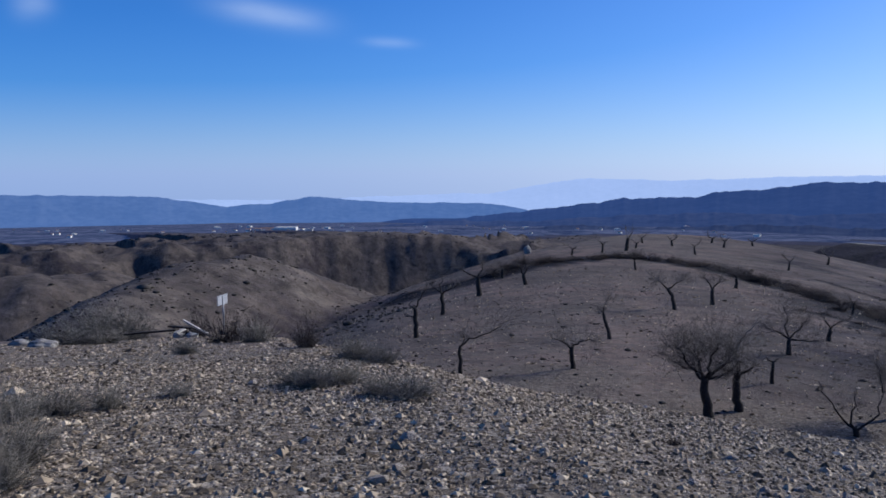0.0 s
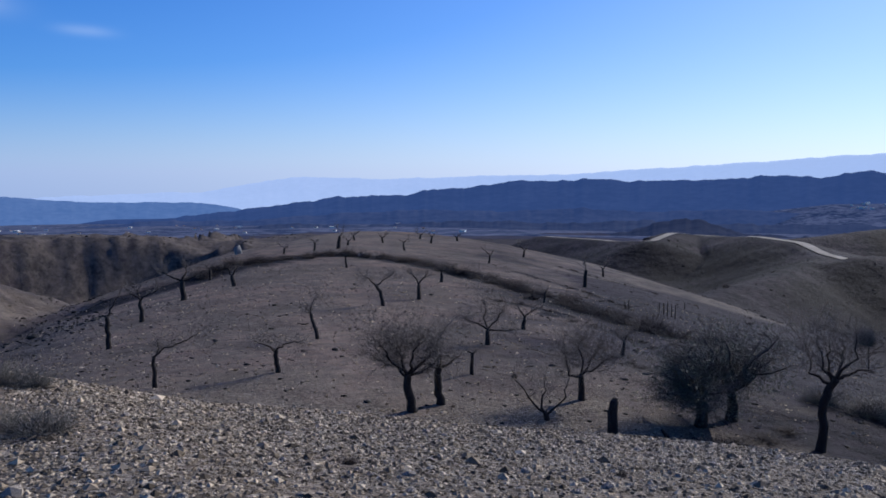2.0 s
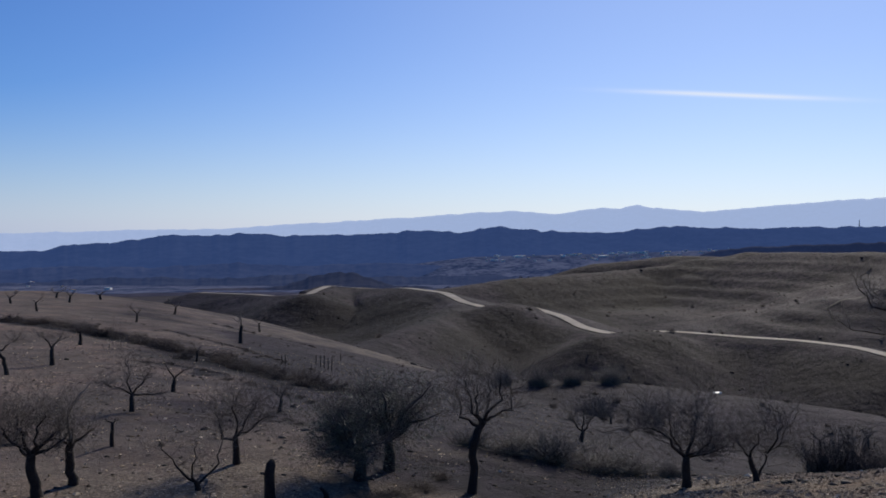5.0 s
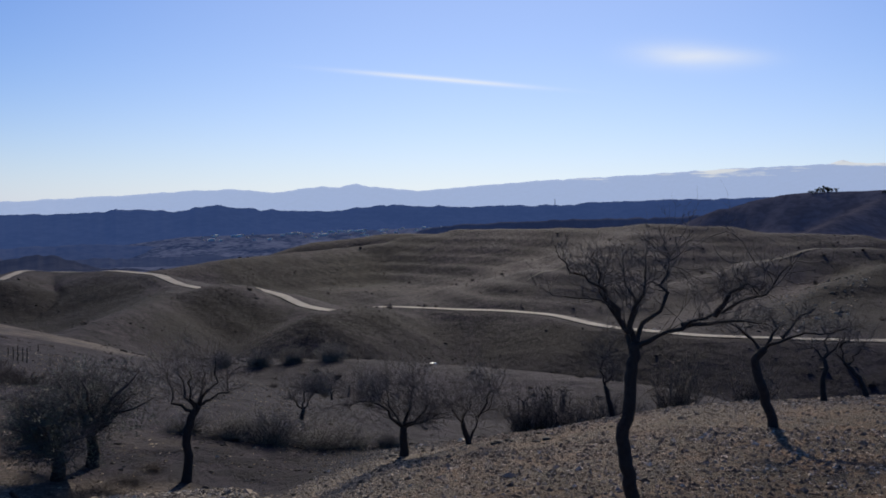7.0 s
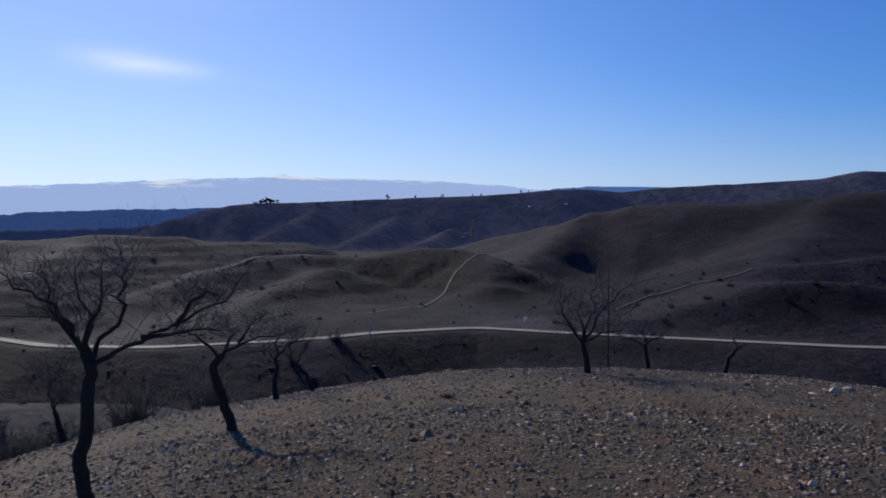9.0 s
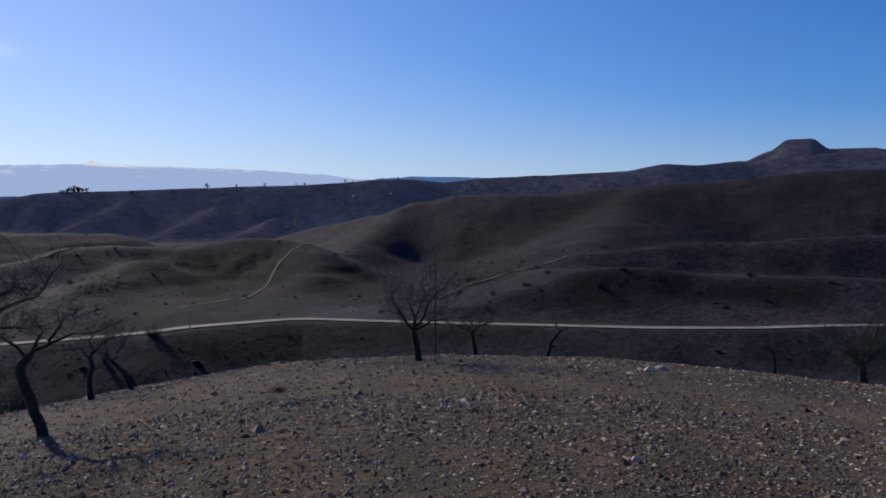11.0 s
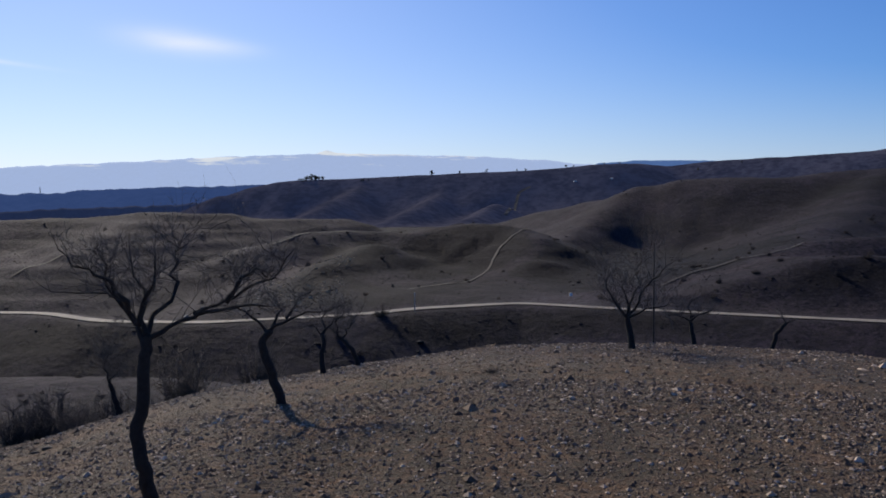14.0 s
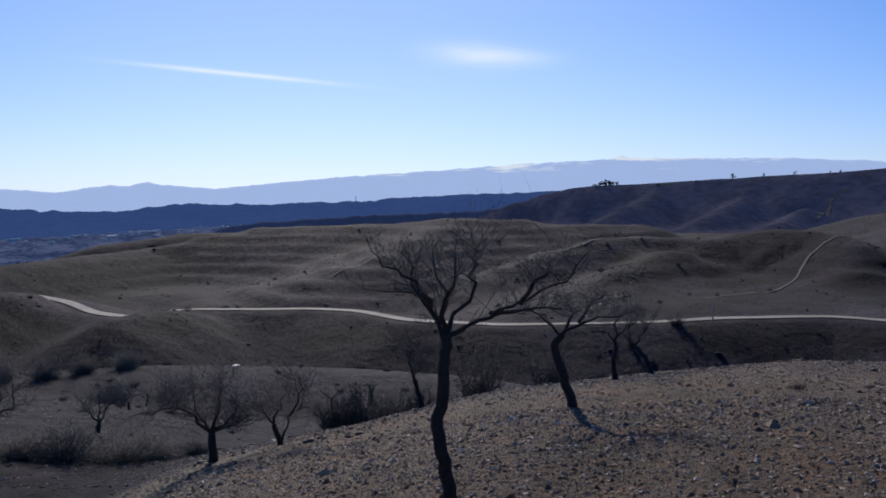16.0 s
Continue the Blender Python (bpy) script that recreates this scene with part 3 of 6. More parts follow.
scrub = np.maximum(scrub, 0.38 * (1 - ramp(lines, 0.0, 0.04)) * ramp(AZ, 10, 20) * (RR < 170) * ramp(RR, 24, 34) * (1 - ramp(spur_d, 55, 80)))
# dense dark scrub and bare pale ground on the valley slopes, with shade on hill fronts and sun on crests painted in:
# outlines as bearing and distance from the lookout
SCRUB_AND_SHADE, BARE_AND_LIT = np.zeros(GX.shape), np.zeros(GX.shape)
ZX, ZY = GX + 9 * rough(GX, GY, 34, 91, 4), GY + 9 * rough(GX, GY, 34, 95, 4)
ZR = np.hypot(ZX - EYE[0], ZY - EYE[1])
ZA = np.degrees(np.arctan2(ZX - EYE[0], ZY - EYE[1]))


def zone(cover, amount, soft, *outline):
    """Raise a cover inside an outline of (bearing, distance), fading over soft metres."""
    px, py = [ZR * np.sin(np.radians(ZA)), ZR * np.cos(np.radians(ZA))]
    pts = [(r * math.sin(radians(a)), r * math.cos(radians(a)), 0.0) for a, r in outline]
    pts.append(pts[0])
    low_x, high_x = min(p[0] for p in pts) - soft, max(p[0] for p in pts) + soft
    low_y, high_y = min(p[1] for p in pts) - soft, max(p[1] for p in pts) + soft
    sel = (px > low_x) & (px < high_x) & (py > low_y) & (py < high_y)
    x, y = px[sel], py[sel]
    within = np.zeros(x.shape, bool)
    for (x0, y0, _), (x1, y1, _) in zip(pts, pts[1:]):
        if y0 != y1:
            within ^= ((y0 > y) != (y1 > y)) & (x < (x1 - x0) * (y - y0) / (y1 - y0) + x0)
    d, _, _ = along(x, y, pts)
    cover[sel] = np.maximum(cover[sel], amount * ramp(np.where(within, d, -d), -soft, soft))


zone(SCRUB_AND_SHADE, 1.0, 8, (87.0, 532), (89.4, 558), (91.8, 558), (94.9, 536), (95.7, 508), (95.5, 482), (93.0, 467), (91.0, 470), (87.9, 446), (86.8, 473))   # oval hill front
zone(SCRUB_AND_SHADE, 1.0, 8, (82.2, 512), (84.7, 547), (87.0, 532), (86.8, 473), (84.2, 423), (80.9, 388), (78.9, 393), (80.9, 443))   # oval hill lobe
zone(SCRUB_AND_SHADE, 1.0, 8, (77.9, 380), (85.6, 409), (90.3, 373), (89.1, 361), (85.6, 356), (79.3, 356))   # bank below
zone(SCRUB_AND_SHADE, 1.0, 8, (100.7, 632), (104.9, 666), (112.1, 457), (108.8, 351), (103.4, 329), (100.7, 323))   # flank
zone(SCRUB_AND_SHADE, 1.0, 8, (111.2, 316), (114.3, 318), (119.7, 329), (127.3, 327), (127.4, 312), (121.9, 310), (116.1, 302), (111.2, 304))   # long bank
zone(SCRUB_AND_SHADE, 1.0, 14, (112.8, 765), (119.0, 812), (119.4, 796), (117.4, 721), (114.2, 702), (110.5, 716))   # strip
zone(SCRUB_AND_SHADE, 1.0, 8, (109.3, 565), (112.1, 473), (111.4, 388), (110.0, 449))   # strip2
zone(SCRUB_AND_SHADE, 0.5, 14, (105.6, 740), (112.8, 765), (118.8, 791), (118.3, 698), (113.3, 595), (112.1, 482), (104.9, 675), (102.2, 712))   # slope
zone(SCRUB_AND_SHADE, 1.0, 14, (84.3, 688), (89.2, 990), (90.8, 990), (88.0, 990), (86.1, 990), (84.5, 990))   # lobe
zone(SCRUB_AND_SHADE, 1.0, 8, (86.3, 274), (90.3, 279), (100.7, 274), (100.7, 258), (94.2, 261), (89.3, 251), (86.0, 245))   # road bank
zone(SCRUB_AND_SHADE, 1.0, 8, (100.7, 274), (105.6, 268), (110.0, 266), (108.8, 254), (100.7, 258))   # road bank2
zone(SCRUB_AND_SHADE, 1.0, 8, (46.7, 312), (51.6, 277), (55.0, 296), (56.4, 302), (54.3, 268), (51.1, 256), (46.7, 270))   # bank west
zone(SCRUB_AND_SHADE, 1.0, 8, (60.6, 296), (64.5, 286), (70.7, 260), (70.6, 238), (62.0, 258), (59.6, 277))   # bank mid
zone(SCRUB_AND_SHADE, 1.0, 8, (44.4, 576), (51.3, 662), (54.4, 675), (55.3, 615), (51.2, 554), (46.4, 338), (44.4, 331))   # valley
zone(SCRUB_AND_SHADE, 1.0, 8, (29.2, 431), (34.4, 451), (38.2, 417), (41.3, 347), (39.8, 290), (36.2, 249), (31.4, 401))   # bank a
zone(SCRUB_AND_SHADE, 1.0, 8, (39.5, 279), (42.5, 318), (45.0, 323), (48.9, 314), (48.9, 260), (44.9, 270), (40.3, 246), (39.2, 261))   # bank b
zone(SCRUB_AND_SHADE, 0.5, 8, (23.5, 195), (31.2, 431), (37.7, 425), (43.2, 320), (48.9, 320), (48.9, 120), (40.1, 243), (30.7, 401), (25.4, 498))   # valley side
zone(SCRUB_AND_SHADE, 0.5, 8, (49.0, 304), (54.7, 300), (62.6, 296), (68.1, 266), (75.7, 260), (75.7, 241), (63.6, 120), (49.0, 120))   # road side
zone(SCRUB_AND_SHADE, 0.5, 14, (49.0, 932), (56.4, 707), (59.2, 693), (57.1, 640), (53.9, 558), (50.5, 536), (49.0, 558))   # far valley
zone(SCRUB_AND_SHADE, 1.0, 8, (78.4, 385), (84.6, 425), (87.9, 420), (91.9, 467), (91.4, 396), (87.9, 368), (78.4, 358), (77.0, 363))   # oval foot
zone(SCRUB_AND_SHADE, 1.0, 8, (93.7, 457), (96.6, 485), (100.7, 671), (100.7, 320), (96.9, 380), (95.7, 440))   # right slope
zone(SCRUB_AND_SHADE, 0.5, 8, (108.0, 765), (114.2, 775), (127.2, 817), (127.2, 712), (121.9, 688), (115.6, 406), (113.8, 561), (108.0, 712))   # skirt
zone(BARE_AND_LIT, 1.0, 8, (111.5, 265), (116.1, 268), (121.9, 266), (127.3, 272), (127.4, 256), (117.5, 246), (111.0, 253))   # ditch side
zone(SCRUB_AND_SHADE, 0.5, 8, (82.9, 409), (87.9, 428), (90.8, 449), (93.2, 457), (95.2, 476), (96.9, 396), (94.2, 358), (87.0, 380), (82.9, 375))   # oval flat
zone(BARE_AND_LIT, 1.0, 14, (55.5, 572), (59.3, 584), (62.8, 473), (60.9, 460), (56.7, 536))   # field
zone(BARE_AND_LIT, 1.0, 14, (55.6, 679), (58.6, 698), (64.6, 657), (70.9, 588), (70.9, 512), (64.6, 492), (59.3, 599))   # terraces
zone(BARE_AND_LIT, 1.0, 14, (71.1, 611), (79.2, 662), (80.9, 649), (77.7, 588), (71.1, 515))   # plateau
zone(BARE_AND_LIT, 1.0, 8, (77.0, 393), (82.0, 443), (81.6, 508), (77.9, 479), (74.3, 454), (76.7, 373))   # rocky
zone(BARE_AND_LIT, 1.0, 8, (111.7, 383), (115.6, 404), (121.9, 420), (127.3, 434), (127.3, 409), (114.3, 320), (108.8, 331), (103.9, 323), (108.8, 345))   # ledge
zone(BARE_AND_LIT, 1.0, 8, (101.2, 314), (108.1, 300), (116.1, 298), (127.4, 310), (127.4, 286), (115.2, 286), (101.2, 288))   # flat
zone(BARE_AND_LIT, 1.0, 14, (95.9, 522), (98.1, 780), (100.7, 735), (100.7, 688), (96.6, 492))   # crest
zone(BARE_AND_LIT, 1.0, 14, (100.7, 755), (103.2, 780), (106.5, 785), (104.9, 755), (100.7, 702))   # crest2
# both covers carry painted light: shaded fronts in thick, lit slopes in bare
paint(ground_mesh, "thick", np.clip(np.maximum(SCRUB_AND_SHADE, 0.8 * bank), 0, 1))
paint(ground_mesh, "bare", np.clip(BARE_AND_LIT * (1 - SCRUB_AND_SHADE), 0, 1))
paint(ground_mesh, "gravel", np.clip(gravel, 0, 1))
paint(ground_mesh, "tilth", np.clip(tilth, 0, 1))
paint(ground_mesh, "red", np.clip(red, 0, 1))
paint(ground_mesh, "scrub", np.clip(scrub, 0, 1))
ground = tagged(new("ground", ground_mesh), "dry stony hillside falling to scrubby brown hills and a plain", "ground", kind="structure")


def ribbon(name, pts, width, mat, lift, step=4.0):
    """A strip of that width along a line on the land."""
    p = np.array(pts)[:, :2]
    seg = np.r_[0, np.cumsum(np.hypot(*np.diff(p, axis=0).T))]
    s = np.arange(0, seg[-1], step)
    x, y = np.interp(s, seg, p[:, 0]), np.interp(s, seg, p[:, 1])
    for _ in range(3):
        x[1:-1], y[1:-1] = (x[:-2] + 2 * x[1:-1] + x[2:]) / 4, (y[:-2] + 2 * y[1:-1] + y[2:]) / 4
    tx, ty = np.gradient(x), np.gradient(y)
    n = np.hypot(tx, ty)
    tx, ty = tx / n, ty / n
    off = np.linspace(-0.5, 0.5, 7)[:, None] * width * (1 + 0.25 * rough(x, y, 25, 51))[None]
    X, Y = x[None] - ty[None] * off, y[None] + tx[None] * off
    return sheet(name, X, Y, land(X, Y) + lift, mat)


tagged(new("dirt_road", ribbon("dirt_road", ROAD, 4.6, ROAD_DIRT, 0.3)), "pale dirt road winding along the valley ridge", "road", kind="structure")


for name, line, width in (("farm_track", ((402, 19.8), (420, 7.2), (434, -6.5), (470, -19), (503, -27.2), (536, -46.4), (550, -58)), 1.3),
                          ("farm_track", ((475, 131), (495, 105), (508, 94.6), (532, 82.4), (556, 55), (560, 35)), 1.4),
                          ("farm_track", ((439, 218), (460, 208), (500, 195), (530, 182), (550, 167)), 1.2),
                          ("farm_track", ((1157, -77), (1220, -90), (1310, -108), (1325, -127)), 4.5),
                          ("farm_track", ((318.7, -75.5), (336, -95.7), (350, -119), (372, -150)), 1.2)):
    pts = [(x, y, 0) for x, y in line]
    tagged(new(name, ribbon(name, pts, width, TRACK_DIRT, 0.35)), "narrow pale farm track on the far slope", "track", kind="structure")


# ---- far mountains ----
def skyline(name, r, depth, foot, knots, mat, jag, seed, label):
    """A mountain range: a crest at distance r along (bearing, rise) knots, with a broken front slope and a back."""
    az = np.arange(knots[0][0], knots[-1][0], 0.08)
    k = np.array(knots)
    el = np.interp(az, k[:, 0], k[:, 1])
    a = np.radians(az)
    v = np.linspace(0, 1, 40)[:, None]
    front = v <= 0.8
    u = np.where(front, v / 0.8, (1 - v) / 0.2)               # 0 at the foot, 1 on the crest
    dist = r - depth * (1 - u) * np.where(front, 1, -0.4) + 0 * a[None]
    x, y = EYE[0] + dist * np.sin(a), EYE[1] + dist * np.cos(a)
    taper = (ramp(az, az[0], az[0] + 4) * (1 - ramp(az, az[-1] - 4, az[-1])))[None]
    crest = EYE[2] + r * np.tan(np.radians(el))[None] + jag * rough(x * 0 + az[None] * 60, y * 0, 40, seed, 4)
    w = rough(x, y, depth * 0.35, seed + 3, 5)
    spur = 1 - np.abs(rough(x, y, depth * 0.3, seed + 5, 4)) * 0.2 * u * (1 - u) * 4 * (0.4 + 0.6 * np.abs(rough(x, y, depth * 0.9, seed + 9, 2)) * 2)
    z = foot + (crest - foot) * np.clip(u ** 1.15 * spur, 0, 1) + w * (crest - foot) * 0.045 * (1 - u) * u * 4
    z = foot - 30 + (z - foot + 30) * taper
    return tagged(new(name, sheet(name, x, y, z, mat)), label, "mountains", kind="structure")


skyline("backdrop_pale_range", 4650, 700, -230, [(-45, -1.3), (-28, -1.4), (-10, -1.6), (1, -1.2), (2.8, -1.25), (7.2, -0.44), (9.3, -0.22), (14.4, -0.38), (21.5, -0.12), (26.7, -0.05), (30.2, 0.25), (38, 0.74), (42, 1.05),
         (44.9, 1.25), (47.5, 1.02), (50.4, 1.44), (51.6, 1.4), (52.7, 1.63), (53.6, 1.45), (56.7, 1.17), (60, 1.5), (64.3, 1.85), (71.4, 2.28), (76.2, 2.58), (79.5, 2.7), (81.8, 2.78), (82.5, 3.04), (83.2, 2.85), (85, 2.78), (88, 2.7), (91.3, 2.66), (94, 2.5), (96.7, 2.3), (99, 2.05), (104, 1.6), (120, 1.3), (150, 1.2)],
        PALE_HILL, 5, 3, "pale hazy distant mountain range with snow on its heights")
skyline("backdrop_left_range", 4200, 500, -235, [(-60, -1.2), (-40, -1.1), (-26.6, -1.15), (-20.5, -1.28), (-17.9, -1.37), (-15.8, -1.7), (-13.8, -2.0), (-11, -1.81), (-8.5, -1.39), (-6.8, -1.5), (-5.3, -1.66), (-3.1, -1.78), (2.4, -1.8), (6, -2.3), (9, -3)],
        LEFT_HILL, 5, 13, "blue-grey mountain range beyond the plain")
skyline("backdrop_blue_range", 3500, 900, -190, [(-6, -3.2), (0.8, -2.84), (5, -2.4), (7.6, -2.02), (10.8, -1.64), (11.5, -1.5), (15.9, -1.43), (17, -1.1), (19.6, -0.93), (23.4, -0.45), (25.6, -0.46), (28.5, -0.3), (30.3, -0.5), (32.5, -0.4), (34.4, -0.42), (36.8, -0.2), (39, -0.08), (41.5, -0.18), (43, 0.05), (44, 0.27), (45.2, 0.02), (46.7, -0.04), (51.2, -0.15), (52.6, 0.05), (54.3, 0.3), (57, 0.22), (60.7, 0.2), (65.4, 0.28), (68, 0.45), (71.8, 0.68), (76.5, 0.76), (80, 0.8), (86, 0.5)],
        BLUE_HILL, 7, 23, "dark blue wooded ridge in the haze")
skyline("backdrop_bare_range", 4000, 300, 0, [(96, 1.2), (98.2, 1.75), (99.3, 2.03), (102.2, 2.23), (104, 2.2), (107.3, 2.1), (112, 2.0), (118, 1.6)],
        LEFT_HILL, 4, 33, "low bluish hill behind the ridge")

# each row of foothills has its own haze, as tint and emission
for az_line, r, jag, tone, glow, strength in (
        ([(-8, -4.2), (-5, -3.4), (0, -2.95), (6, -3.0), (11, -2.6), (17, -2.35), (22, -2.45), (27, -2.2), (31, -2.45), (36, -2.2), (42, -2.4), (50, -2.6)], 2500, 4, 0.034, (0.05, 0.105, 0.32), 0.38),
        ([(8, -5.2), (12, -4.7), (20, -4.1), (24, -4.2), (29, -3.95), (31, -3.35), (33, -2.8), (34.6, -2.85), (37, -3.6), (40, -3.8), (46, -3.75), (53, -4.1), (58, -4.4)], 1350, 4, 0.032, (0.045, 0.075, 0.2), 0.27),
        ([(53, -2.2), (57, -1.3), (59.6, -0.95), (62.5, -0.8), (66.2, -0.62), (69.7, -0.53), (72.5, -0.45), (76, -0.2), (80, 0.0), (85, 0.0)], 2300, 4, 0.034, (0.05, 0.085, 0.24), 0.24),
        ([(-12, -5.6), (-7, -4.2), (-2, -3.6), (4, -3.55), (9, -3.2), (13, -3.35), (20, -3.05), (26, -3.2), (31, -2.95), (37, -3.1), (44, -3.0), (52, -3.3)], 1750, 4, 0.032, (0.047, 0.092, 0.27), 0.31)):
    skyline("backdrop_foothills", r, 260, -150 if r > 2000 else (-118 if r > 1500 else -104), az_line, haze_glow_material("foothill", (tone, tone, tone * 1.1), glow, strength), jag, int(r) % 97, "low dark blue foothills in front of the ridge")

# plain and town hill: haze put in as blue emission
PLAIN_FAR = haze_glow_material("far_plain", (0.04, 0.039, 0.043), (0.05, 0.1, 0.29), 0.29, 0.0, 2.4, 2.0)
pr, pa = np.meshgrid(1150 * (4300 / 1150) ** np.linspace(0, 1, 90), np.radians(np.arange(-62, 80, 0.3)), indexing="ij")
PX, PY = EYE[0] + pr * np.sin(pa), EYE[1] + pr * np.cos(pa)


def plain_height(x, y):
    return float(far_plain(np.array([float(x)]), np.array([float(y)]))[0])


def far_plain(x, y):
    r = np.hypot(x - EYE[0], y - EYE[1])
    return -42 - (r - 300) * 0.047 + 6 * rough(x, y, 420, 81, 3) * (1 - ramp(r, 2600, 3300)) + 3 + 4 * ramp(r, 1150, 1250) - 4


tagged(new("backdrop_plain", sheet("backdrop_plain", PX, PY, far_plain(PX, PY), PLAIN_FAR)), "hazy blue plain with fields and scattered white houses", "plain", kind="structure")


def town_height(az, r):
    k = np.array([(36, -2.6), (42, -1.8), (50, -1.55), (58, -1.18), (64, -1.05), (70, -1.3)])
    crest = EYE[2] + 2600 * math.tan(radians(float(np.interp(az, k[:, 0], k[:, 1]))))
    return crest - (2600 - r) * 0.12


ta, tr = np.meshgrid(np.radians(np.arange(34, 72, 0.25)), np.array([2100, 2350, 2500, 2560, 2600, 2660, 2800.0]), indexing="xy")
TZ = np.array([[town_height(math.degrees(q), 2600 - abs(2600 - w)) for q, w in zip(qa, qr)] for qa, qr in zip(ta, tr)])
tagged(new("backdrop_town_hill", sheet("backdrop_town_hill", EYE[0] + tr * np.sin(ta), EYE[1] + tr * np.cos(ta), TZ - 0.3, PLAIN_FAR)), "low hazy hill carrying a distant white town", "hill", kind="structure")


# ---- builders ----
def mesh_of(name, verts, faces, mat, smooth=True):
    mesh = bpy.data.meshes.new(name)
    mesh.from_pydata(verts, [], faces)
    mesh.materials.append(mat)
    if smooth:
        mesh.polygons.foreach_set("use_smooth", [True] * len(mesh.polygons))
    mesh.update()
    return mesh


def child(name, mesh, parent, label=""):
    ob = new(name, mesh)
    ob.parent = parent
    return tagged(ob, label)


def tube(verts, faces, pts, radii, sides):
    """A tapering stem through pts."""
    base = len(verts)
    side = Vector((1, 0, 0))
    for i, (p, r) in enumerate(zip(pts, radii)):
        way = (pts[min(i + 1, len(pts) - 1)] - pts[max(i - 1, 0)]).normalized()
        u = side - way * side.dot(way)
        u = u.normalized() if u.length > 1e-4 else way.orthogonal().normalized()
        v = way.cross(u)
        for k in range(sides):
            a = 2 * math.pi * k / sides
            verts.append(p + (u * math.cos(a) + v * math.sin(a)) * r)
    for i in range(len(pts) - 1):
        for k in range(sides):
            a, b = base + i * sides + k, base + i * sides + (k + 1) % sides
            faces.append((a, b, b + sides, a + sides))
    faces.append(tuple(base + (len(pts) - 1) * sides + k for k in range(sides)))


def bend(pts, steps, wobble, rng):
    """A line through pts with more points and some crookedness."""
    out = []
    for a, b in zip(pts, pts[1:]):
        for k in range(steps):
            p = a.lerp(b, k / steps)
            w = wobble * (b - a).length
            out.append(p + Vector((rng.uniform(-w, w), rng.uniform(-w, w), rng.uniform(-w, w) * 0.5)) if out else p.copy())
    out.append(pts[-1].copy())
    return out


def sprout(verts, faces, p, way, length, radius, level, rng, up):
    """A branch with its side branches."""
    n = 3 if level else 2
    pts, d = [p], way.normalized()
    for k in range(n):
        d = (d + Vector((rng.gauss(0, 0.3), rng.gauss(0, 0.3), rng.gauss(up, 0.28)))).normalized()
        pts.append(pts[-1] + d * length / n)
    tube(verts, faces, pts, [radius * (1 - 0.75 * k / n) for k in range(n + 1)], 4 if radius > 0.02 else 3)
    if level:
        for k in range(rng.randint(3, 5)):
            f = rng.uniform(0.25, 1.0)
            i = min(int(f * n), n - 1)
            q = pts[i].lerp(pts[i + 1], f * n - i)
            e = (d + Vector((rng.gauss(0, 0.8), rng.gauss(0, 0.8), rng.gauss(0.08, 0.55)))).normalized()
            sprout(verts, faces, q, e, length * rng.uniform(0.4, 0.75), radius * 0.55, level - 1, rng, up)


def bare_tree(x, y, turn, trunk, width, limbs, twigs, seed, label, dead=(), twig_len=0.55):
    """A bare orchard tree. trunk and limbs: lines of (sideways, up) in metres, in a plane turned to that bearing; twigs: how many shoots."""
    rng = random.Random(seed)
    root = tagged(new("almond_tree"), label, "tree", group="orchard trees")
    root.location = (x, y, float(land(x, y)))
    a = radians(turn)
    right, deep = Vector((math.cos(a), -math.sin(a), 0)), Vector((math.sin(a), math.cos(a), 0))

    def put(line, lean):
        return [right * s + Vector((0, 0, u)) + deep * lean * max(u - trunk[-1][1], 0) for s, u in line]
    stem = bend(put(trunk, 0), 4, 0.045, rng)
    stem[0].z -= 0.25
    v, f = [], []
    n = len(stem) - 1
    tube(v, f, stem, [width * (0.5 * (1.25 if k == 0 else 1.0) - 0.14 * k / n) for k in range(n + 1)], 9)
    child("trunk", mesh_of("trunk", v, f, BARK), root)
    v2, f2 = [], []
    for i, line in enumerate(limbs):
        lean = rng.uniform(-0.9, 0.9)
        pts = bend(put(line, lean), 3, 0.13, rng)
        m, v, f = len(pts) - 1, [], []
        tube(v, f, pts, [width * (0.21 - 0.175 * (k / m) ** 0.8) * rng.uniform(0.85, 1.15) for k in range(m + 1)], 6)
        child("limb", mesh_of("limb", v, f, DEAD_WOOD if i in dead else BARK), root, "bleached broken limb" if i in dead else "")
        size = sum((q - p).length for p, q in zip(pts, pts[1:]))
        if i in dead:
            continue
        for k in range(max(2, int((1.25 * twigs + 12) / max(len(limbs), 1)))):
            g = rng.uniform(0.2, 1.0) * m
            j = min(int(g), m - 1)
            p = pts[j].lerp(pts[j + 1], g - j)
            w = (pts[j + 1] - pts[j]).normalized() * 0.7 + Vector((rng.gauss(0, 0.95), rng.gauss(0, 0.95), rng.uniform(-0.3, 1.0)))
            sprout(v2, f2, p, w, size * twig_len * rng.uniform(0.45, 1.35), max(width * 0.03, 0.0048), 2, rng, 0.05)
    if not limbs:
        for k in range(twigs):
            p = stem[-1].lerp(stem[-2], rng.random())
            sprout(v2, f2, p, Vector((rng.gauss(0, 1), rng.gauss(0, 1), 1)), width * 3, width * 0.08, 1, rng, 0.2)
    if v2:
        tagged(child("crown", mesh_of("crown", v2, f2, TWIG), root), kind="stuff")
    return root


# ---- stones and plants ----
def on(az, r):
    return EYE[0] + r * math.sin(radians(az)), EYE[1] + r * math.cos(radians(az))


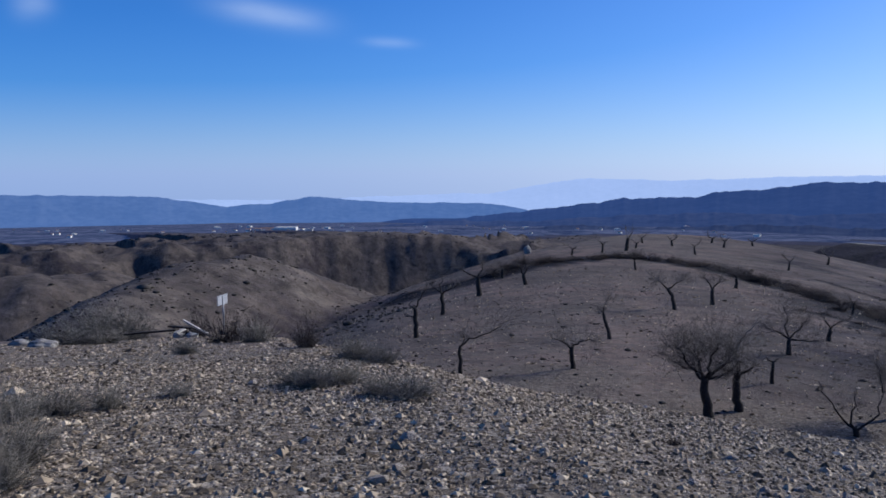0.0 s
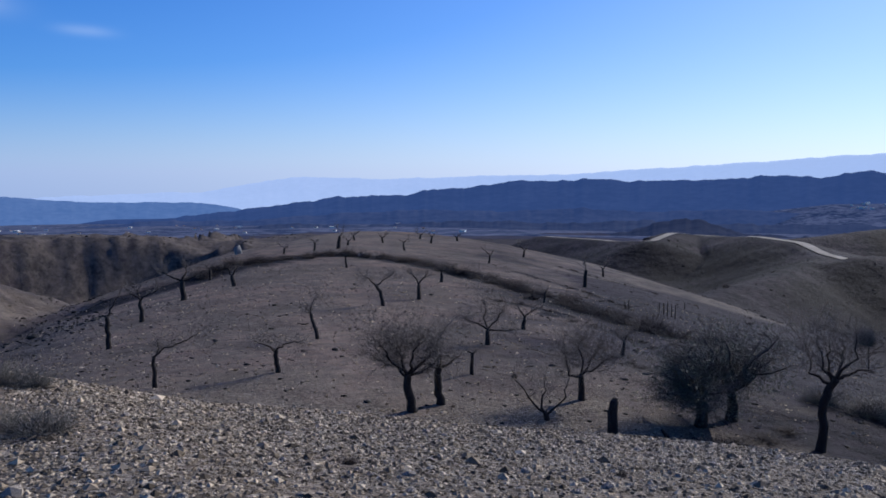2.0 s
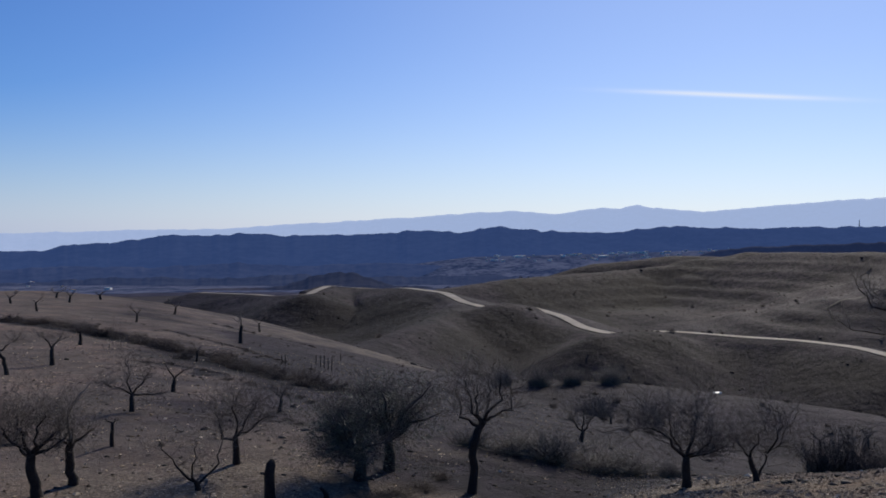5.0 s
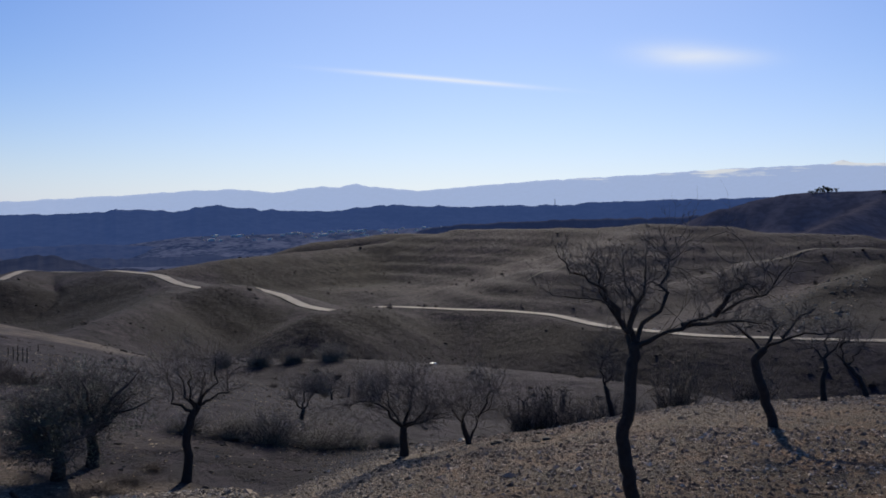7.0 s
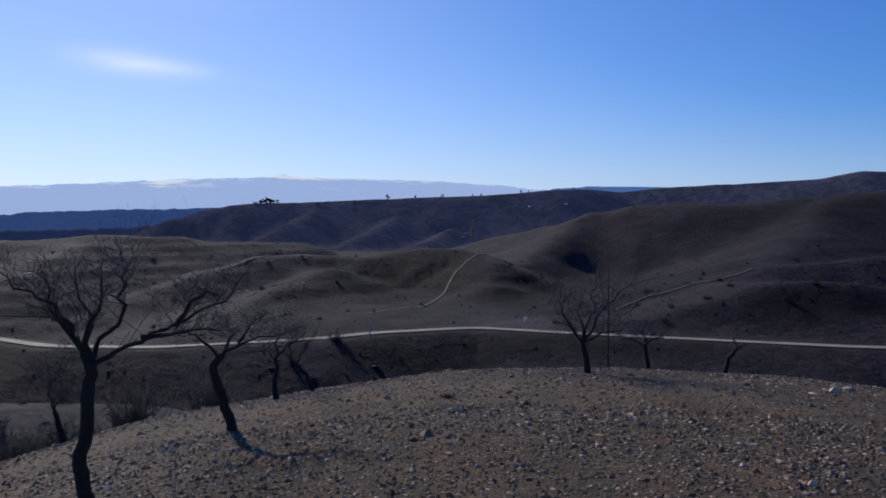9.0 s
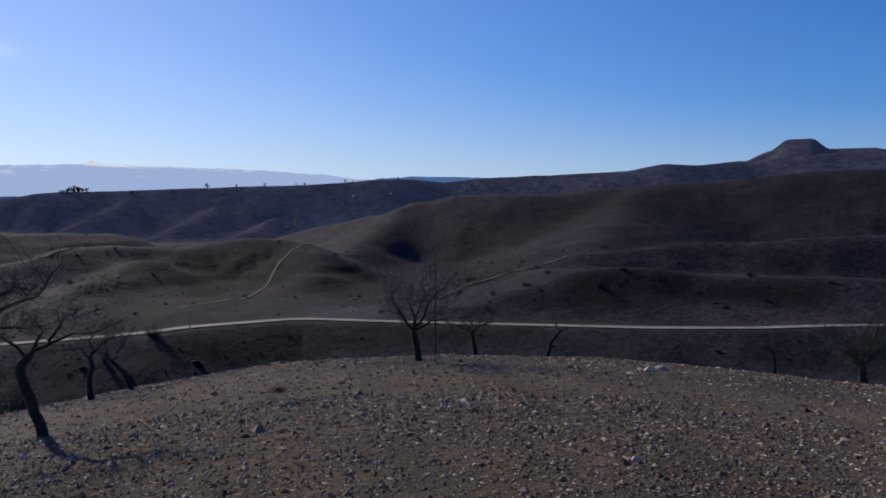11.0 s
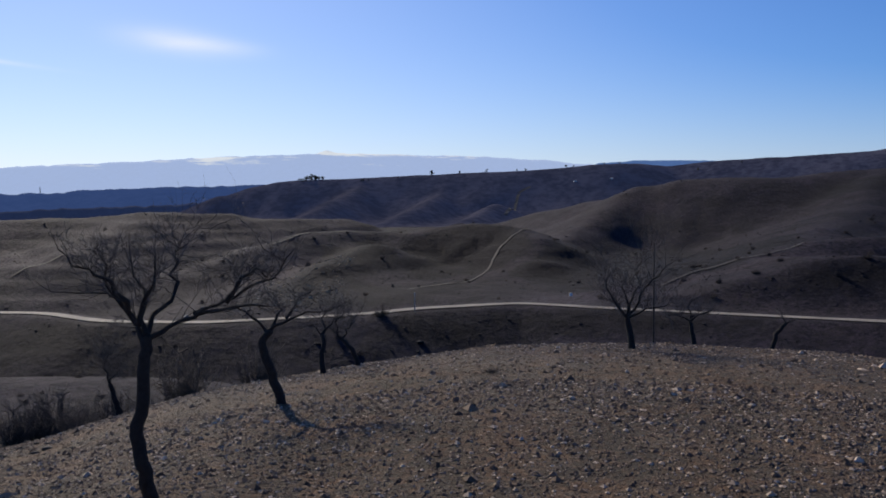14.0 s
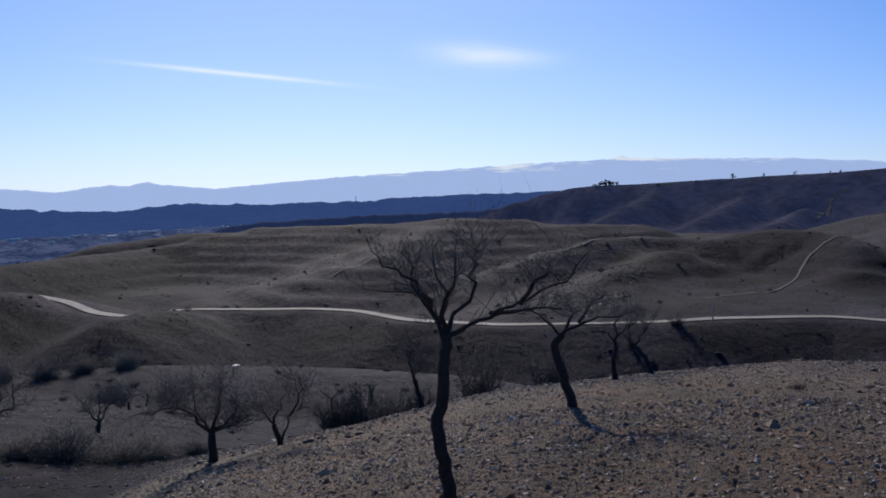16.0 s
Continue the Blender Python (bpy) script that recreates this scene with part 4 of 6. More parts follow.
def lump(rng, flat=0.6, faces8=False):
    """Points and faces of an angular stone of size about one."""
    if faces8:
        v = [(1, 0, 0), (0, 1, 0), (-1, 0, 0), (0, -1, 0), (0, 0, 1), (0, 0, -1)]
        f = [(0, 1, 4), (1, 2, 4), (2, 3, 4), (3, 0, 4), (1, 0, 5), (2, 1, 5), (3, 2, 5), (0, 3, 5)]
    else:
        b = bmesh.new()
        bmesh.ops.create_icosphere(b, subdivisions=1, radius=1)
        v, f = [tuple(p.co) for p in b.verts], [tuple(p.index for p in q.verts) for q in b.faces]
        b.free()
    return [(x * rng.uniform(0.7, 1.3), y * rng.uniform(0.6, 1.1), z * flat * rng.uniform(0.7, 1.3)) for x, y, z in v], f


def scatter(name, places, sizes, shapes, mat, sink, seed, smooth=False):
    """Many copies of small shapes on the land, joined into one mesh."""
    g = np.random.default_rng(seed)
    n = len(places)
    z = land(places[:, 0], places[:, 1])
    turn = g.uniform(0, 2 * math.pi, n)
    kind = g.integers(0, len(shapes), n)
    verts, tris, base = [], [], 0
    for k, (v, f) in enumerate(shapes):
        sel = np.where(kind == k)[0]
        v, f = np.array(v), np.array(f)
        c, s = np.cos(turn[sel])[:, None], np.sin(turn[sel])[:, None]
        sz = sizes[sel][:, None]
        tall = g.uniform(0.75, 1.3, len(sel))[:, None]
        X = (v[None, :, 0] * c - v[None, :, 1] * s) * sz + places[sel, 0][:, None]
        Y = (v[None, :, 0] * s + v[None, :, 1] * c) * sz + places[sel, 1][:, None]
        Z = v[None, :, 2] * sz * tall + z[sel][:, None] + sink * sz
        verts.append(np.stack([X, Y, Z], -1).reshape(-1, 3))
        tris.append((f[None] + (np.arange(len(sel)) * len(v))[:, None, None]).reshape(-1, 3) + base)
        base += len(sel) * len(v)
    verts, tris = np.concatenate(verts), np.concatenate(tris)
    mesh = bpy.data.meshes.new(name)
    mesh.vertices.add(len(verts))
    mesh.vertices.foreach_set("co", verts.ravel())
    mesh.loops.add(tris.size)
    mesh.loops.foreach_set("vertex_index", tris.ravel())
    mesh.polygons.add(len(tris))
    mesh.polygons.foreach_set("loop_start", np.arange(len(tris)) * 3)
    mesh.polygons.foreach_set("use_smooth", np.full(len(tris), smooth))
    mesh.update(calc_edges=True)
    mesh.materials.append(mat)
    return new(name, mesh)


def fan(g, n, r0, r1, a0, a1):
    """Random places in a sector round the lookout, denser near by."""
    r = r0 + (r1 - r0) * g.uniform(0, 1, n) ** 0.85
    a = np.radians(g.uniform(a0, a1, n))
    return np.stack([1.6 + r * np.sin(a), 2.2 + r * np.cos(a)], 1)


def island_material(name, stops, rough_value=0.9):
    m, n, l, b = material(name, rough_value)
    geo = n.new("ShaderNodeNewGeometry")
    shade = ramp_node(n, l, geo.outputs["Random Per Island"], stops)
    grain = ramp_node(n, l, noise_node(n, l, 25, 3), ((0.3, (0.75, 0.75, 0.75)), (0.7, (1.1, 1.1, 1.1))))
    l.new(mix_node(n, l, 1.0, shade, grain, "MULTIPLY"), b.inputs["Base Color"])
    return m


STONE = island_material("field_stone", ((0.0, (0.05557, 0.04063, 0.02533)), (0.4, (0.2038, 0.1526, 0.09781)), (0.75, (0.4569, 0.3514, 0.2315)), (1.0, (0.7657, 0.6149, 0.4193))))
FIELD_STONE = island_material("field_clod", ((0.0, (0.08996, 0.0571, 0.0365)), (0.5, (0.1857, 0.1244, 0.08027)), (0.82, (0.3263, 0.2325, 0.1551)), (1.0, (0.7425, 0.571, 0.4107))))
SCRUB = island_material("scrub", ((0.0, (0.011, 0.0095, 0.011)), (0.5, (0.02, 0.017, 0.0187)), (1.0, (0.0375, 0.032, 0.033))))
WEED = island_material("weed", ((0.0, (0.0245, 0.0217, 0.018)), (0.5, (0.0525, 0.0455, 0.0375)), (1.0, (0.098, 0.084, 0.07125))))
DRY_STEM = plain("dry_stem", (0.09, 0.08, 0.068), (0.235, 0.212, 0.18), 4, 0.95)
LEAF = plain("olive_leaf", (0.065, 0.075, 0.048), (0.14, 0.152, 0.105), 2, 0.7)
srng = random.Random(5)
STONES = [lump(srng) for _ in range(4)] + [lump(srng, 0.5, True) for _ in range(6)]
SMALL = [lump(srng, 0.42, True) for _ in range(8)]
CLUMPS = [lump(srng, 0.8, True) for _ in range(10)]
LOW_CLUMPS = [lump(srng, 0.38) for _ in range(5)] + [lump(srng, 0.3, True) for _ in range(5)]
g = np.random.default_rng(3)

p = np.concatenate([fan(g, 92000, 3.2, 17, -62, 48), fan(g, 28000, 15, 29, -40, 56), fan(g, 62000, 9, 25, 46, 134), fan(g, 26000, 22, 41, 50, 134)])
patch = rough(p[:, 0], p[:, 1], 6, 77)
p = p[g.uniform(-1, 1, len(p)) < patch * 0.9 + 0.62]
right = ramp(np.degrees(np.arctan2(p[:, 0] - 1.6, p[:, 1] - 2.2)), 48, 66)
away = np.hypot(p[:, 0] - 1.6, p[:, 1] - 2.2)
size = np.exp(g.normal(-4.1, 0.48, len(p))) * (1 + 0.4 * right) * (1 + 0.018 * away)
low = right > g.uniform(0.2, 0.8, len(p))
tagged(scatter("gravel", p[~low], size[~low], SMALL, STONE, 0.15, 4), "loose grey and tan gravel over dry soil", "gravel", kind="stuff")
tagged(scatter("field_stones", p[low], size[low], SMALL, FIELD_STONE, 0.1, 9), "brown clods and stones of a ploughed field", "stones", kind="stuff")
# the larger stones, one by one
stone_rng = random.Random(17)
STONE_ALONE = plain("loose_stone", (0.2, 0.16, 0.12), (0.52, 0.44, 0.35), 7, 0.9, 0.01)
stone_meshes = []
for k in range(8):
    v, f = lump(stone_rng, 0.55)
    stone_meshes.append(mesh_of("stone", v, f, STONE_ALONE, False))
for k in range(290):
    far_side = k % 5 < 2
    az = stone_rng.uniform(56, 126) if far_side else stone_rng.uniform(-28, 46)
    r = stone_rng.uniform(11, 24) if far_side else 4.2 + 14 * stone_rng.random() ** 1.3
    x, y = on(az, r)
    s = math.exp(stone_rng.gauss(-3.1, 0.35)) * (0.9 if far_side else 1.0)
    ob = new("stone", stone_meshes[k % 8])
    ob.parent = ground
    ob.matrix_local = pose(x, y, float(land(x, y)) + 0.2 * s, stone_rng.uniform(-20, 20), stone_rng.uniform(-20, 20), stone_rng.uniform(0, 360)) @ Matrix.Diagonal((s, s, s, 1))
p = np.concatenate([fan(g, 6500, 24, 100, -10, 50), fan(g, 1500, 20, 60, -30, 0)])
tagged(scatter("scree", p, np.exp(g.normal(-2.95, 0.4, len(p))), SMALL, STONE, 0.15, 5), "scattered pale stones on the orchard slope", "stones", kind="stuff")

n = 110000
r = 120 * (980 / 120) ** g.uniform(0, 1, n)
a = np.radians(g.uniform(-34, 134, n))
p = np.stack([1.6 + r * np.sin(a), 2.2 + r * np.cos(a)], 1)
d1, _, _ = along(p[:, 0], p[:, 1], HILLS[0][0])
d2, _, _ = along(p[:, 0], p[:, 1], ROAD)
want = 0.3 + 0.5 * rough(p[:, 0], p[:, 1], 45, 9) + 0.5 * rough(p[:, 0], p[:, 1], 12, 10)
want = np.where((d1 < 66) | (d2 < 5), -1, want)
keep = g.uniform(0, 1, n) < want
p, r = p[keep], r[keep]
tagged(scatter("scrub", p, np.exp(g.normal(-1.75, 0.5, len(p))) * (0.7 + np.minimum(r, 900) / 450), LOW_CLUMPS, SCRUB, 0.05, 6, True), "dark low scrub over the valley slopes", "scrub", kind="stuff")

p = np.stack([g.uniform(350, 480, 420), g.uniform(50, 88, 420)], 1)
tagged(scatter("scree", p, np.exp(g.normal(-0.75, 0.4, len(p))), SMALL, STONE, 0.1, 8), "pale rubble on an old terrace", "stones", kind="stuff")
# small weeds over the orchard slope
p = fan(g, 17000, 24, 130, -14, 70)
w = rough(p[:, 0], p[:, 1], 7, 19)
p = p[g.uniform(-0.9, 1, len(p)) < w]
tagged(scatter("weeds", p, np.exp(g.normal(-2.85, 0.5, len(p))), LOW_CLUMPS, WEED, 0.1, 7, True), "small dark weeds over the orchard soil", "weeds", kind="stuff")


p = np.concatenate([fan(g, 5000, 60, 135, -34, -3), fan(g, 2500, 135, 330, -34, 4)])
w = rough(p[:, 0], p[:, 1], 9, 29)
keep = g.uniform(-0.8, 0.9, len(p)) < w
p = p[keep]
tagged(scatter("scrub", p, np.exp(g.normal(-1.9, 0.5, len(p))), LOW_CLUMPS, WEED, 0.05, 17, True), "dark tufts over the mound and the gully banks", "scrub", kind="stuff")


def bush_mesh(seed, stems, spread, mat):
    """A dry bush: many thin forking stems from one root."""
    rng = random.Random(seed)
    v, f = [], []
    for _ in range(stems):
        a, q = rng.uniform(0, 2 * math.pi), rng.uniform(0.0, 1.0) ** 0.6
        way = Vector((math.cos(a) * q * spread, math.sin(a) * q * spread, rng.uniform(0.45, 1.0))).normalized()
        start = Vector((rng.gauss(0, 0.12), rng.gauss(0, 0.12), -0.05))
        length = rng.uniform(0.45, 1.0) * (1.1 - 0.35 * q)
        pts = [start]
        for k in range(3):
            way = (way + Vector((rng.gauss(0, 0.2), rng.gauss(0, 0.2), rng.gauss(-0.02, 0.15)))).normalized()
            pts.append(pts[-1] + way * length / 3)
        tube(v, f, pts, [0.008, 0.006, 0.005, 0.002], 3)
        for k in range(rng.randint(5, 9)):
            j = rng.randint(0, 2)
            q0 = pts[j].lerp(pts[j + 1], rng.random())
            w2 = (way * 0.6 + Vector((rng.gauss(0, 0.9), rng.gauss(0, 0.9), rng.gauss(0.1, 0.5)))).normalized()
            tube(v, f, [q0, q0 + w2 * length * rng.uniform(0.12, 0.3)], [0.0045, 0.002], 3)
    return mesh_of("dry_bush", v, f, mat)


HEDGE_STEM = plain("hedge_stem", (0.032, 0.025, 0.024), (0.085, 0.067, 0.06), 3, 0.95)
BUSHES = [bush_mesh(k, 260, 1.1 + 0.12 * k, DRY_STEM) for k in range(5)]
DARK_BUSHES = [bush_mesh(k + 30, 130, 1.3, HEDGE_STEM) for k in range(4)]
bush_rng = random.Random(21)


def bush(x, y, wide, tall, label="grey dry bush on stony ground", group="dry bushes", name="dry_bush"):
    ob = tagged(new(name, bush_rng.choice(BUSHES if name == "dry_bush" and "dark" not in label else DARK_BUSHES)), label, "bush", group=group)
    ob.matrix_world = Matrix.Translation((x, y, float(land(x, y)))) @ Euler((0, 0, bush_rng.uniform(0, 6.3))).to_matrix().to_4x4() @ Matrix.Diagonal((wide * 1.35, wide * bush_rng.uniform(1.0, 1.6), tall * 1.25, 1))
    return ob


bush(-1.8, 17.5, 0.55, 0.5, "grey dry bush beside a gravel slope")
bush(-1.2, 17.0, 0.45, 0.4)
bush(-3.2, 20.5, 0.5, 0.75, "dark green-grey bush at the gravel edge")
bush(-0.45, 11.2, 0.5, 0.32)
bush(-0.85, 11.6, 0.35, 0.3)
bush(-1.9, 12.6, 0.42, 0.36, "broad dry bush with bleached stems")
bush(-1.45, 12.9, 0.4, 0.35)
bush(-2.2, 13.0, 0.42, 0.3)
bush(-6.2, 25.0, 0.9, 0.95, "dark bush beside the broken planks")
bush(-5.2, 24.2, 0.6, 0.7)
bush(-13.2, 33.5, 1.5, 1.5, "large grey bush on the slope")
bush(-12.0, 33.0, 1.2, 1.25)
bush(-11.6, 27.0, 1.3, 0.7, "low spreading grey bush")
bush(-10.6, 27.4, 0.8, 0.55)
bush(-3.6, 11.8, 0.34, 0.2, "low clump of dry stems in the gravel")
bush(-4.5, 10.2, 0.45, 0.4, "grey bush of thin upright stems")
bush(-4.9, 9.6, 0.5, 0.42)
bush(-4.15, 10.7, 0.35, 0.3)
bush(-3.7, 7.4, 0.45, 0.6, "tall tuft of dry stems close to the path")
bush(-3.95, 6.9, 0.4, 0.62, "tall tuft of dry stems close to the path")
bush(-3.4, 6.6, 0.35, 0.4)
bush(-5.9, 20.0, 0.4, 0.35)
bush(2.55, 9.6, 0.13, 0.12, "small dark tuft in the gravel")
bush(5.35, 9.1, 0.14, 0.13, "small dark tuft in the gravel")
bush(-9.0, 43.0, 1.2, 1.3, "dark bush by the gully")
bush(-13.0, 46.0, 1.5, 1.4, "dark bush by the gully")
bush(-7.2, 45.0, 1.1, 1.0, "dark bush by the gully")
for x, y, s in ((29.0, 27.4, 1.2), (30.4, 26.0, 1.1), (28.2, 29.0, 1.0), (31.6, 25.4, 0.9), (29.8, 28.4, 0.9), (27.2, 30.6, 0.8), (32.8, 24.2, 0.7), (30.0, 30.2, 0.7)):
    bush(x, y, s * 1.5, s * bush_rng.uniform(0.8, 1.1), "tall dry brown bush below the orchard", "bushes below the orchard")
for x, y, s in ((17.6, 24.6, 1.2), (19.0, 25.2, 1.0), (16.4, 24.0, 0.8), (20.4, 25.6, 0.9), (18.2, 23.8, 0.7), (22.0, 26.4, 0.8), (15.8, 25.2, 0.6)):
    bush(x, y, s, s * 0.32, "low dark bush under the olive", "bushes under the olive")
bush(27.6, 1.2, 0.35, 0.16, "flat dark tuft on the stony field")
for x, y in ((90, 80), (87, 83), (93, 76), (84, 87), (97, 79), (80, 60), (76, 64)):
    bush(x, y, 2.4, 2.6, "large brown bush in the valley bottom", "valley bushes")

for k in range(60):
    az, r = bush_rng.uniform(36, 76), bush_rng.uniform(58, 135)
    s = bush_rng.uniform(0.35, 0.9)
    bush(*on(az, r), s, s * bush_rng.uniform(0.5, 0.9), "small dark leafless bush on the lower slope", "lower slope bushes")
THICKET_STEM = plain("thicket_stem", (0.06, 0.05, 0.044), (0.14, 0.118, 0.104), 3, 0.95)
THICKETS = [bush_mesh(k + 60, 150, 0.6, THICKET_STEM) for k in range(3)]
for k in range(18):
    az = 63.5 + 14.5 * (k + bush_rng.random()) / 18
    x, y = on(az, bush_rng.uniform(44, 78))
    ob = tagged(new("thicket", bush_rng.choice(THICKETS)), "tall grey-brown leafless thicket below the field", "bush", group="thickets below the field")
    s = bush_rng.uniform(2.0, 3.0)
    ob.matrix_world = Matrix.Translation((x, y, float(land(x, y)))) @ Euler((0, 0, bush_rng.uniform(0, 6.3))).to_matrix().to_4x4() @ Matrix.Diagonal((s, s, s * bush_rng.uniform(1.1, 1.7), 1))
bush(*on(85.8, 262), 3.2, 3.4, "dark thicket beside the dirt road", "roadside thickets")
bush(*on(121.5, 232), 5.0, 3.6, "dark thicket in the ditch", "roadside thickets")
bush(*on(119.0, 240), 3.0, 2.2, "dark thicket in the ditch", "roadside thickets")
for k in range(26):
    az = bush_rng.uniform(30, 128)
    r = bush_rng.uniform(180, 250) if az < 100 else bush_rng.uniform(285, 330)
    bush(*on(az, r), bush_rng.uniform(1.2, 2.6), bush_rng.uniform(1.2, 2.6), "dark leafless thicket on the valley side", "valley thickets")
for k in range(130):
    az, r = bush_rng.uniform(44, 126), bush_rng.uniform(310, 640)
    s = bush_rng.uniform(0.9, 2.2)
    bush(*on(az, r), s, s, "dark leafless thicket on the far slope", "valley thickets")
# the hedge along the bank of the spur
hr = random.Random(8)


def overgrow(line, gap, spread, wide, tall, label, group, name):
    """Bushes in a broken row along a line."""
    for (x0, y0, _), (x1, y1, _) in zip(line, line[1:]):
        count = max(2, int(math.hypot(x1 - x0, y1 - y0) / gap))
        for k in range(count):
            u, q = (k + hr.random()) / count, hr.uniform(0.6, 1.4)
            bush(x0 + (x1 - x0) * u + hr.gauss(0, spread), y0 + (y1 - y0) * u + hr.gauss(0, spread), wide * q, tall * q * hr.uniform(0.7, 1.3), label, group, name)


overgrow(HEDGE[1:], 1.0, 0.9, 1.3, 0.72, "dark leafless hedge bush along a field bank", "bank hedge", "hedge_bush")
for line in BANKS:
    overgrow(line, 1.6, 0.3, 0.5, 0.18, "dark weeds along a ploughed bank", "bank weeds", "weed_clump")


def olive(x, y, height, wide, seed, label):
    """An evergreen tree: trunk, limbs and a ragged crown of small leaves."""
    rng = random.Random(seed)
    root = tagged(new("olive_tree"), label, "tree", group="olive trees")
    root.location = (x, y, float(land(x, y)))
    v, f = [], []
    tube(v, f, [Vector((0, 0, -0.3)), Vector((0.1, 0, height * 0.15)), Vector((0.05, 0.1, height * 0.32))], [0.28, 0.2, 0.16], 9)
    child("trunk", mesh_of("trunk", v, f, BARK), root)
    v, f, tips = [], [], []
    for k in range(20):
        a = rng.uniform(0, 6.3)
        e = Vector((math.cos(a) * wide * rng.uniform(0.3, 1.05), math.sin(a) * wide * rng.uniform(0.3, 1.05), height * rng.uniform(0.3, 0.95)))
        pts = bend([Vector((0.05, 0.1, height * 0.3)), e * 0.5 + Vector((0, 0, height * 0.2)), e], 2, 0.08, rng)
        tube(v, f, pts, [0.09 - 0.016 * i for i in range(len(pts))], 5)
        tips += [(pts[-1], 1.0), (pts[-2], 0.8), (pts[-3], 0.7)]
    for c, s in tips:
        for k in range(6):
            sprout(v, f, c, Vector((rng.gauss(0, 1), rng.gauss(0, 1), rng.uniform(-0.3, 0.9))), rng.uniform(0.4, 0.9), 0.012, 2, rng, 0.0)
    tagged(child("branching", mesh_of("branching", v, f, TWIG), root), kind="stuff")
    v, f = [], []
    for c, s in tips:
        for k in range(4):
            q = c + Vector((rng.gauss(0, 0.6), rng.gauss(0, 0.6), rng.gauss(0.0, 0.36))) * s
            for j in range(30):
                w = Vector((rng.gauss(0, 1), rng.gauss(0, 1), rng.gauss(0.3, 0.8))).normalized()
                o = q + w * rng.uniform(0.05, 0.5) * s
                t = w.orthogonal().normalized() * 0.013
                e = o + w * 0.08
                i = len(v)
                v += [o - t, o + t, e + t * 0.4, e - t * 0.4]
                f.append((i, i + 1, i + 2, i + 3))
    child("crown", mesh_of("crown", v, f, LEAF, False), root)
    return root


olive(20.7, 27.9, 3.5, 2.2, 4, "grey-green olive tree with a ragged crown")
olive(18.9, 27.2, 2.8, 1.9, 9, "grey-green olive tree with a ragged crown")
olive(37.5, -26.5, 3.6, 2.0, 7, "bushy olive tree at the field's edge")

# ---- things on the slopes ----
def block(name, size, mat, bevel=0.01):
    b = bmesh.new()
    bmesh.ops.create_cube(b, size=1, matrix=Matrix.Diagonal((*size, 1)))
    if bevel:
        bmesh.ops.bevel(b, geom=b.edges[:], offset=bevel, segments=1, affect="EDGES")
    m = bpy.data.meshes.new(name)
    b.to_mesh(m)
    b.free()
    m.materials.append(mat)
    return m


WHITE_PAINT = plain("white_paint", (0.62, 0.62, 0.6), (0.85, 0.85, 0.83), 6, 0.5)
STEEL = plain("grey_steel", (0.16, 0.16, 0.16), (0.3, 0.3, 0.3), 12, 0.45, 0.0, 0.8)
PALE_WOOD = plain("pale_wood", (0.3, 0.27, 0.24), (0.55, 0.51, 0.46), 5, 0.85)
CONCRETE = plain("concrete", (0.25, 0.24, 0.22), (0.42, 0.4, 0.37), 3, 0.9)


def stump():
    x, y = 14.9, 26.2
    rng = random.Random(2)
    root = tagged(new("tree_stump"), "thick dark stump of a dead almond tree", "stump")
    root.location = (x, y, float(land(x, y)))
    v, f = [], []
    tube(v, f, [Vector((0, 0, -0.2)), Vector((0.02, 0, 0.3)), Vector((-0.02, 0, 0.8)), Vector((0.03, 0, 1.12)), Vector((0.08, 0, 1.27))], [0.2, 0.16, 0.15, 0.14, 0.06], 11)
    v = [q + Vector((rng.gauss(0, 0.012), rng.gauss(0, 0.012), 0)) for q in v]
    child("trunk", mesh_of("trunk", v, f, BARK), root)
    v, f = [], []
    tube(v, f, [Vector((1.7, -0.6, -0.3)), Vector((1.65, -0.6, 0.2)), Vector((1.45, -0.6, 0.42))], [0.1, 0.09, 0.05], 8)
    ob = tagged(new("tree_stump", mesh_of("tree_stump", v, f, BARK)), "short leaning stump of a dead almond tree", "stump")
    ob.location = (x, y, float(land(x + 1.6, y - 0.6)))


def sign():
    x, y = -11.3, 45.0
    root = tagged(new("sign"), "tilted white two-part sign on a thin post", "sign")
    root.location = (x, y, float(land(x, y)))
    v, f = [], []
    tube(v, f, [Vector((0, 0, -0.3)), Vector((0.03, 0, 1.0)), Vector((0, 0, 2.1))], [0.04, 0.04, 0.04], 8)
    child("post", mesh_of("post", v, f, STEEL), root)
    for s in (-0.15, 0.15):
        p = child("panel", block("panel", (0.31, 0.03, 0.55), WHITE_PAINT), root)
        p.matrix_local = pose(s * 1.3, -0.08 - s * 1.6, 1.95 + s * 0.5, 14, -12, 52)
    return root


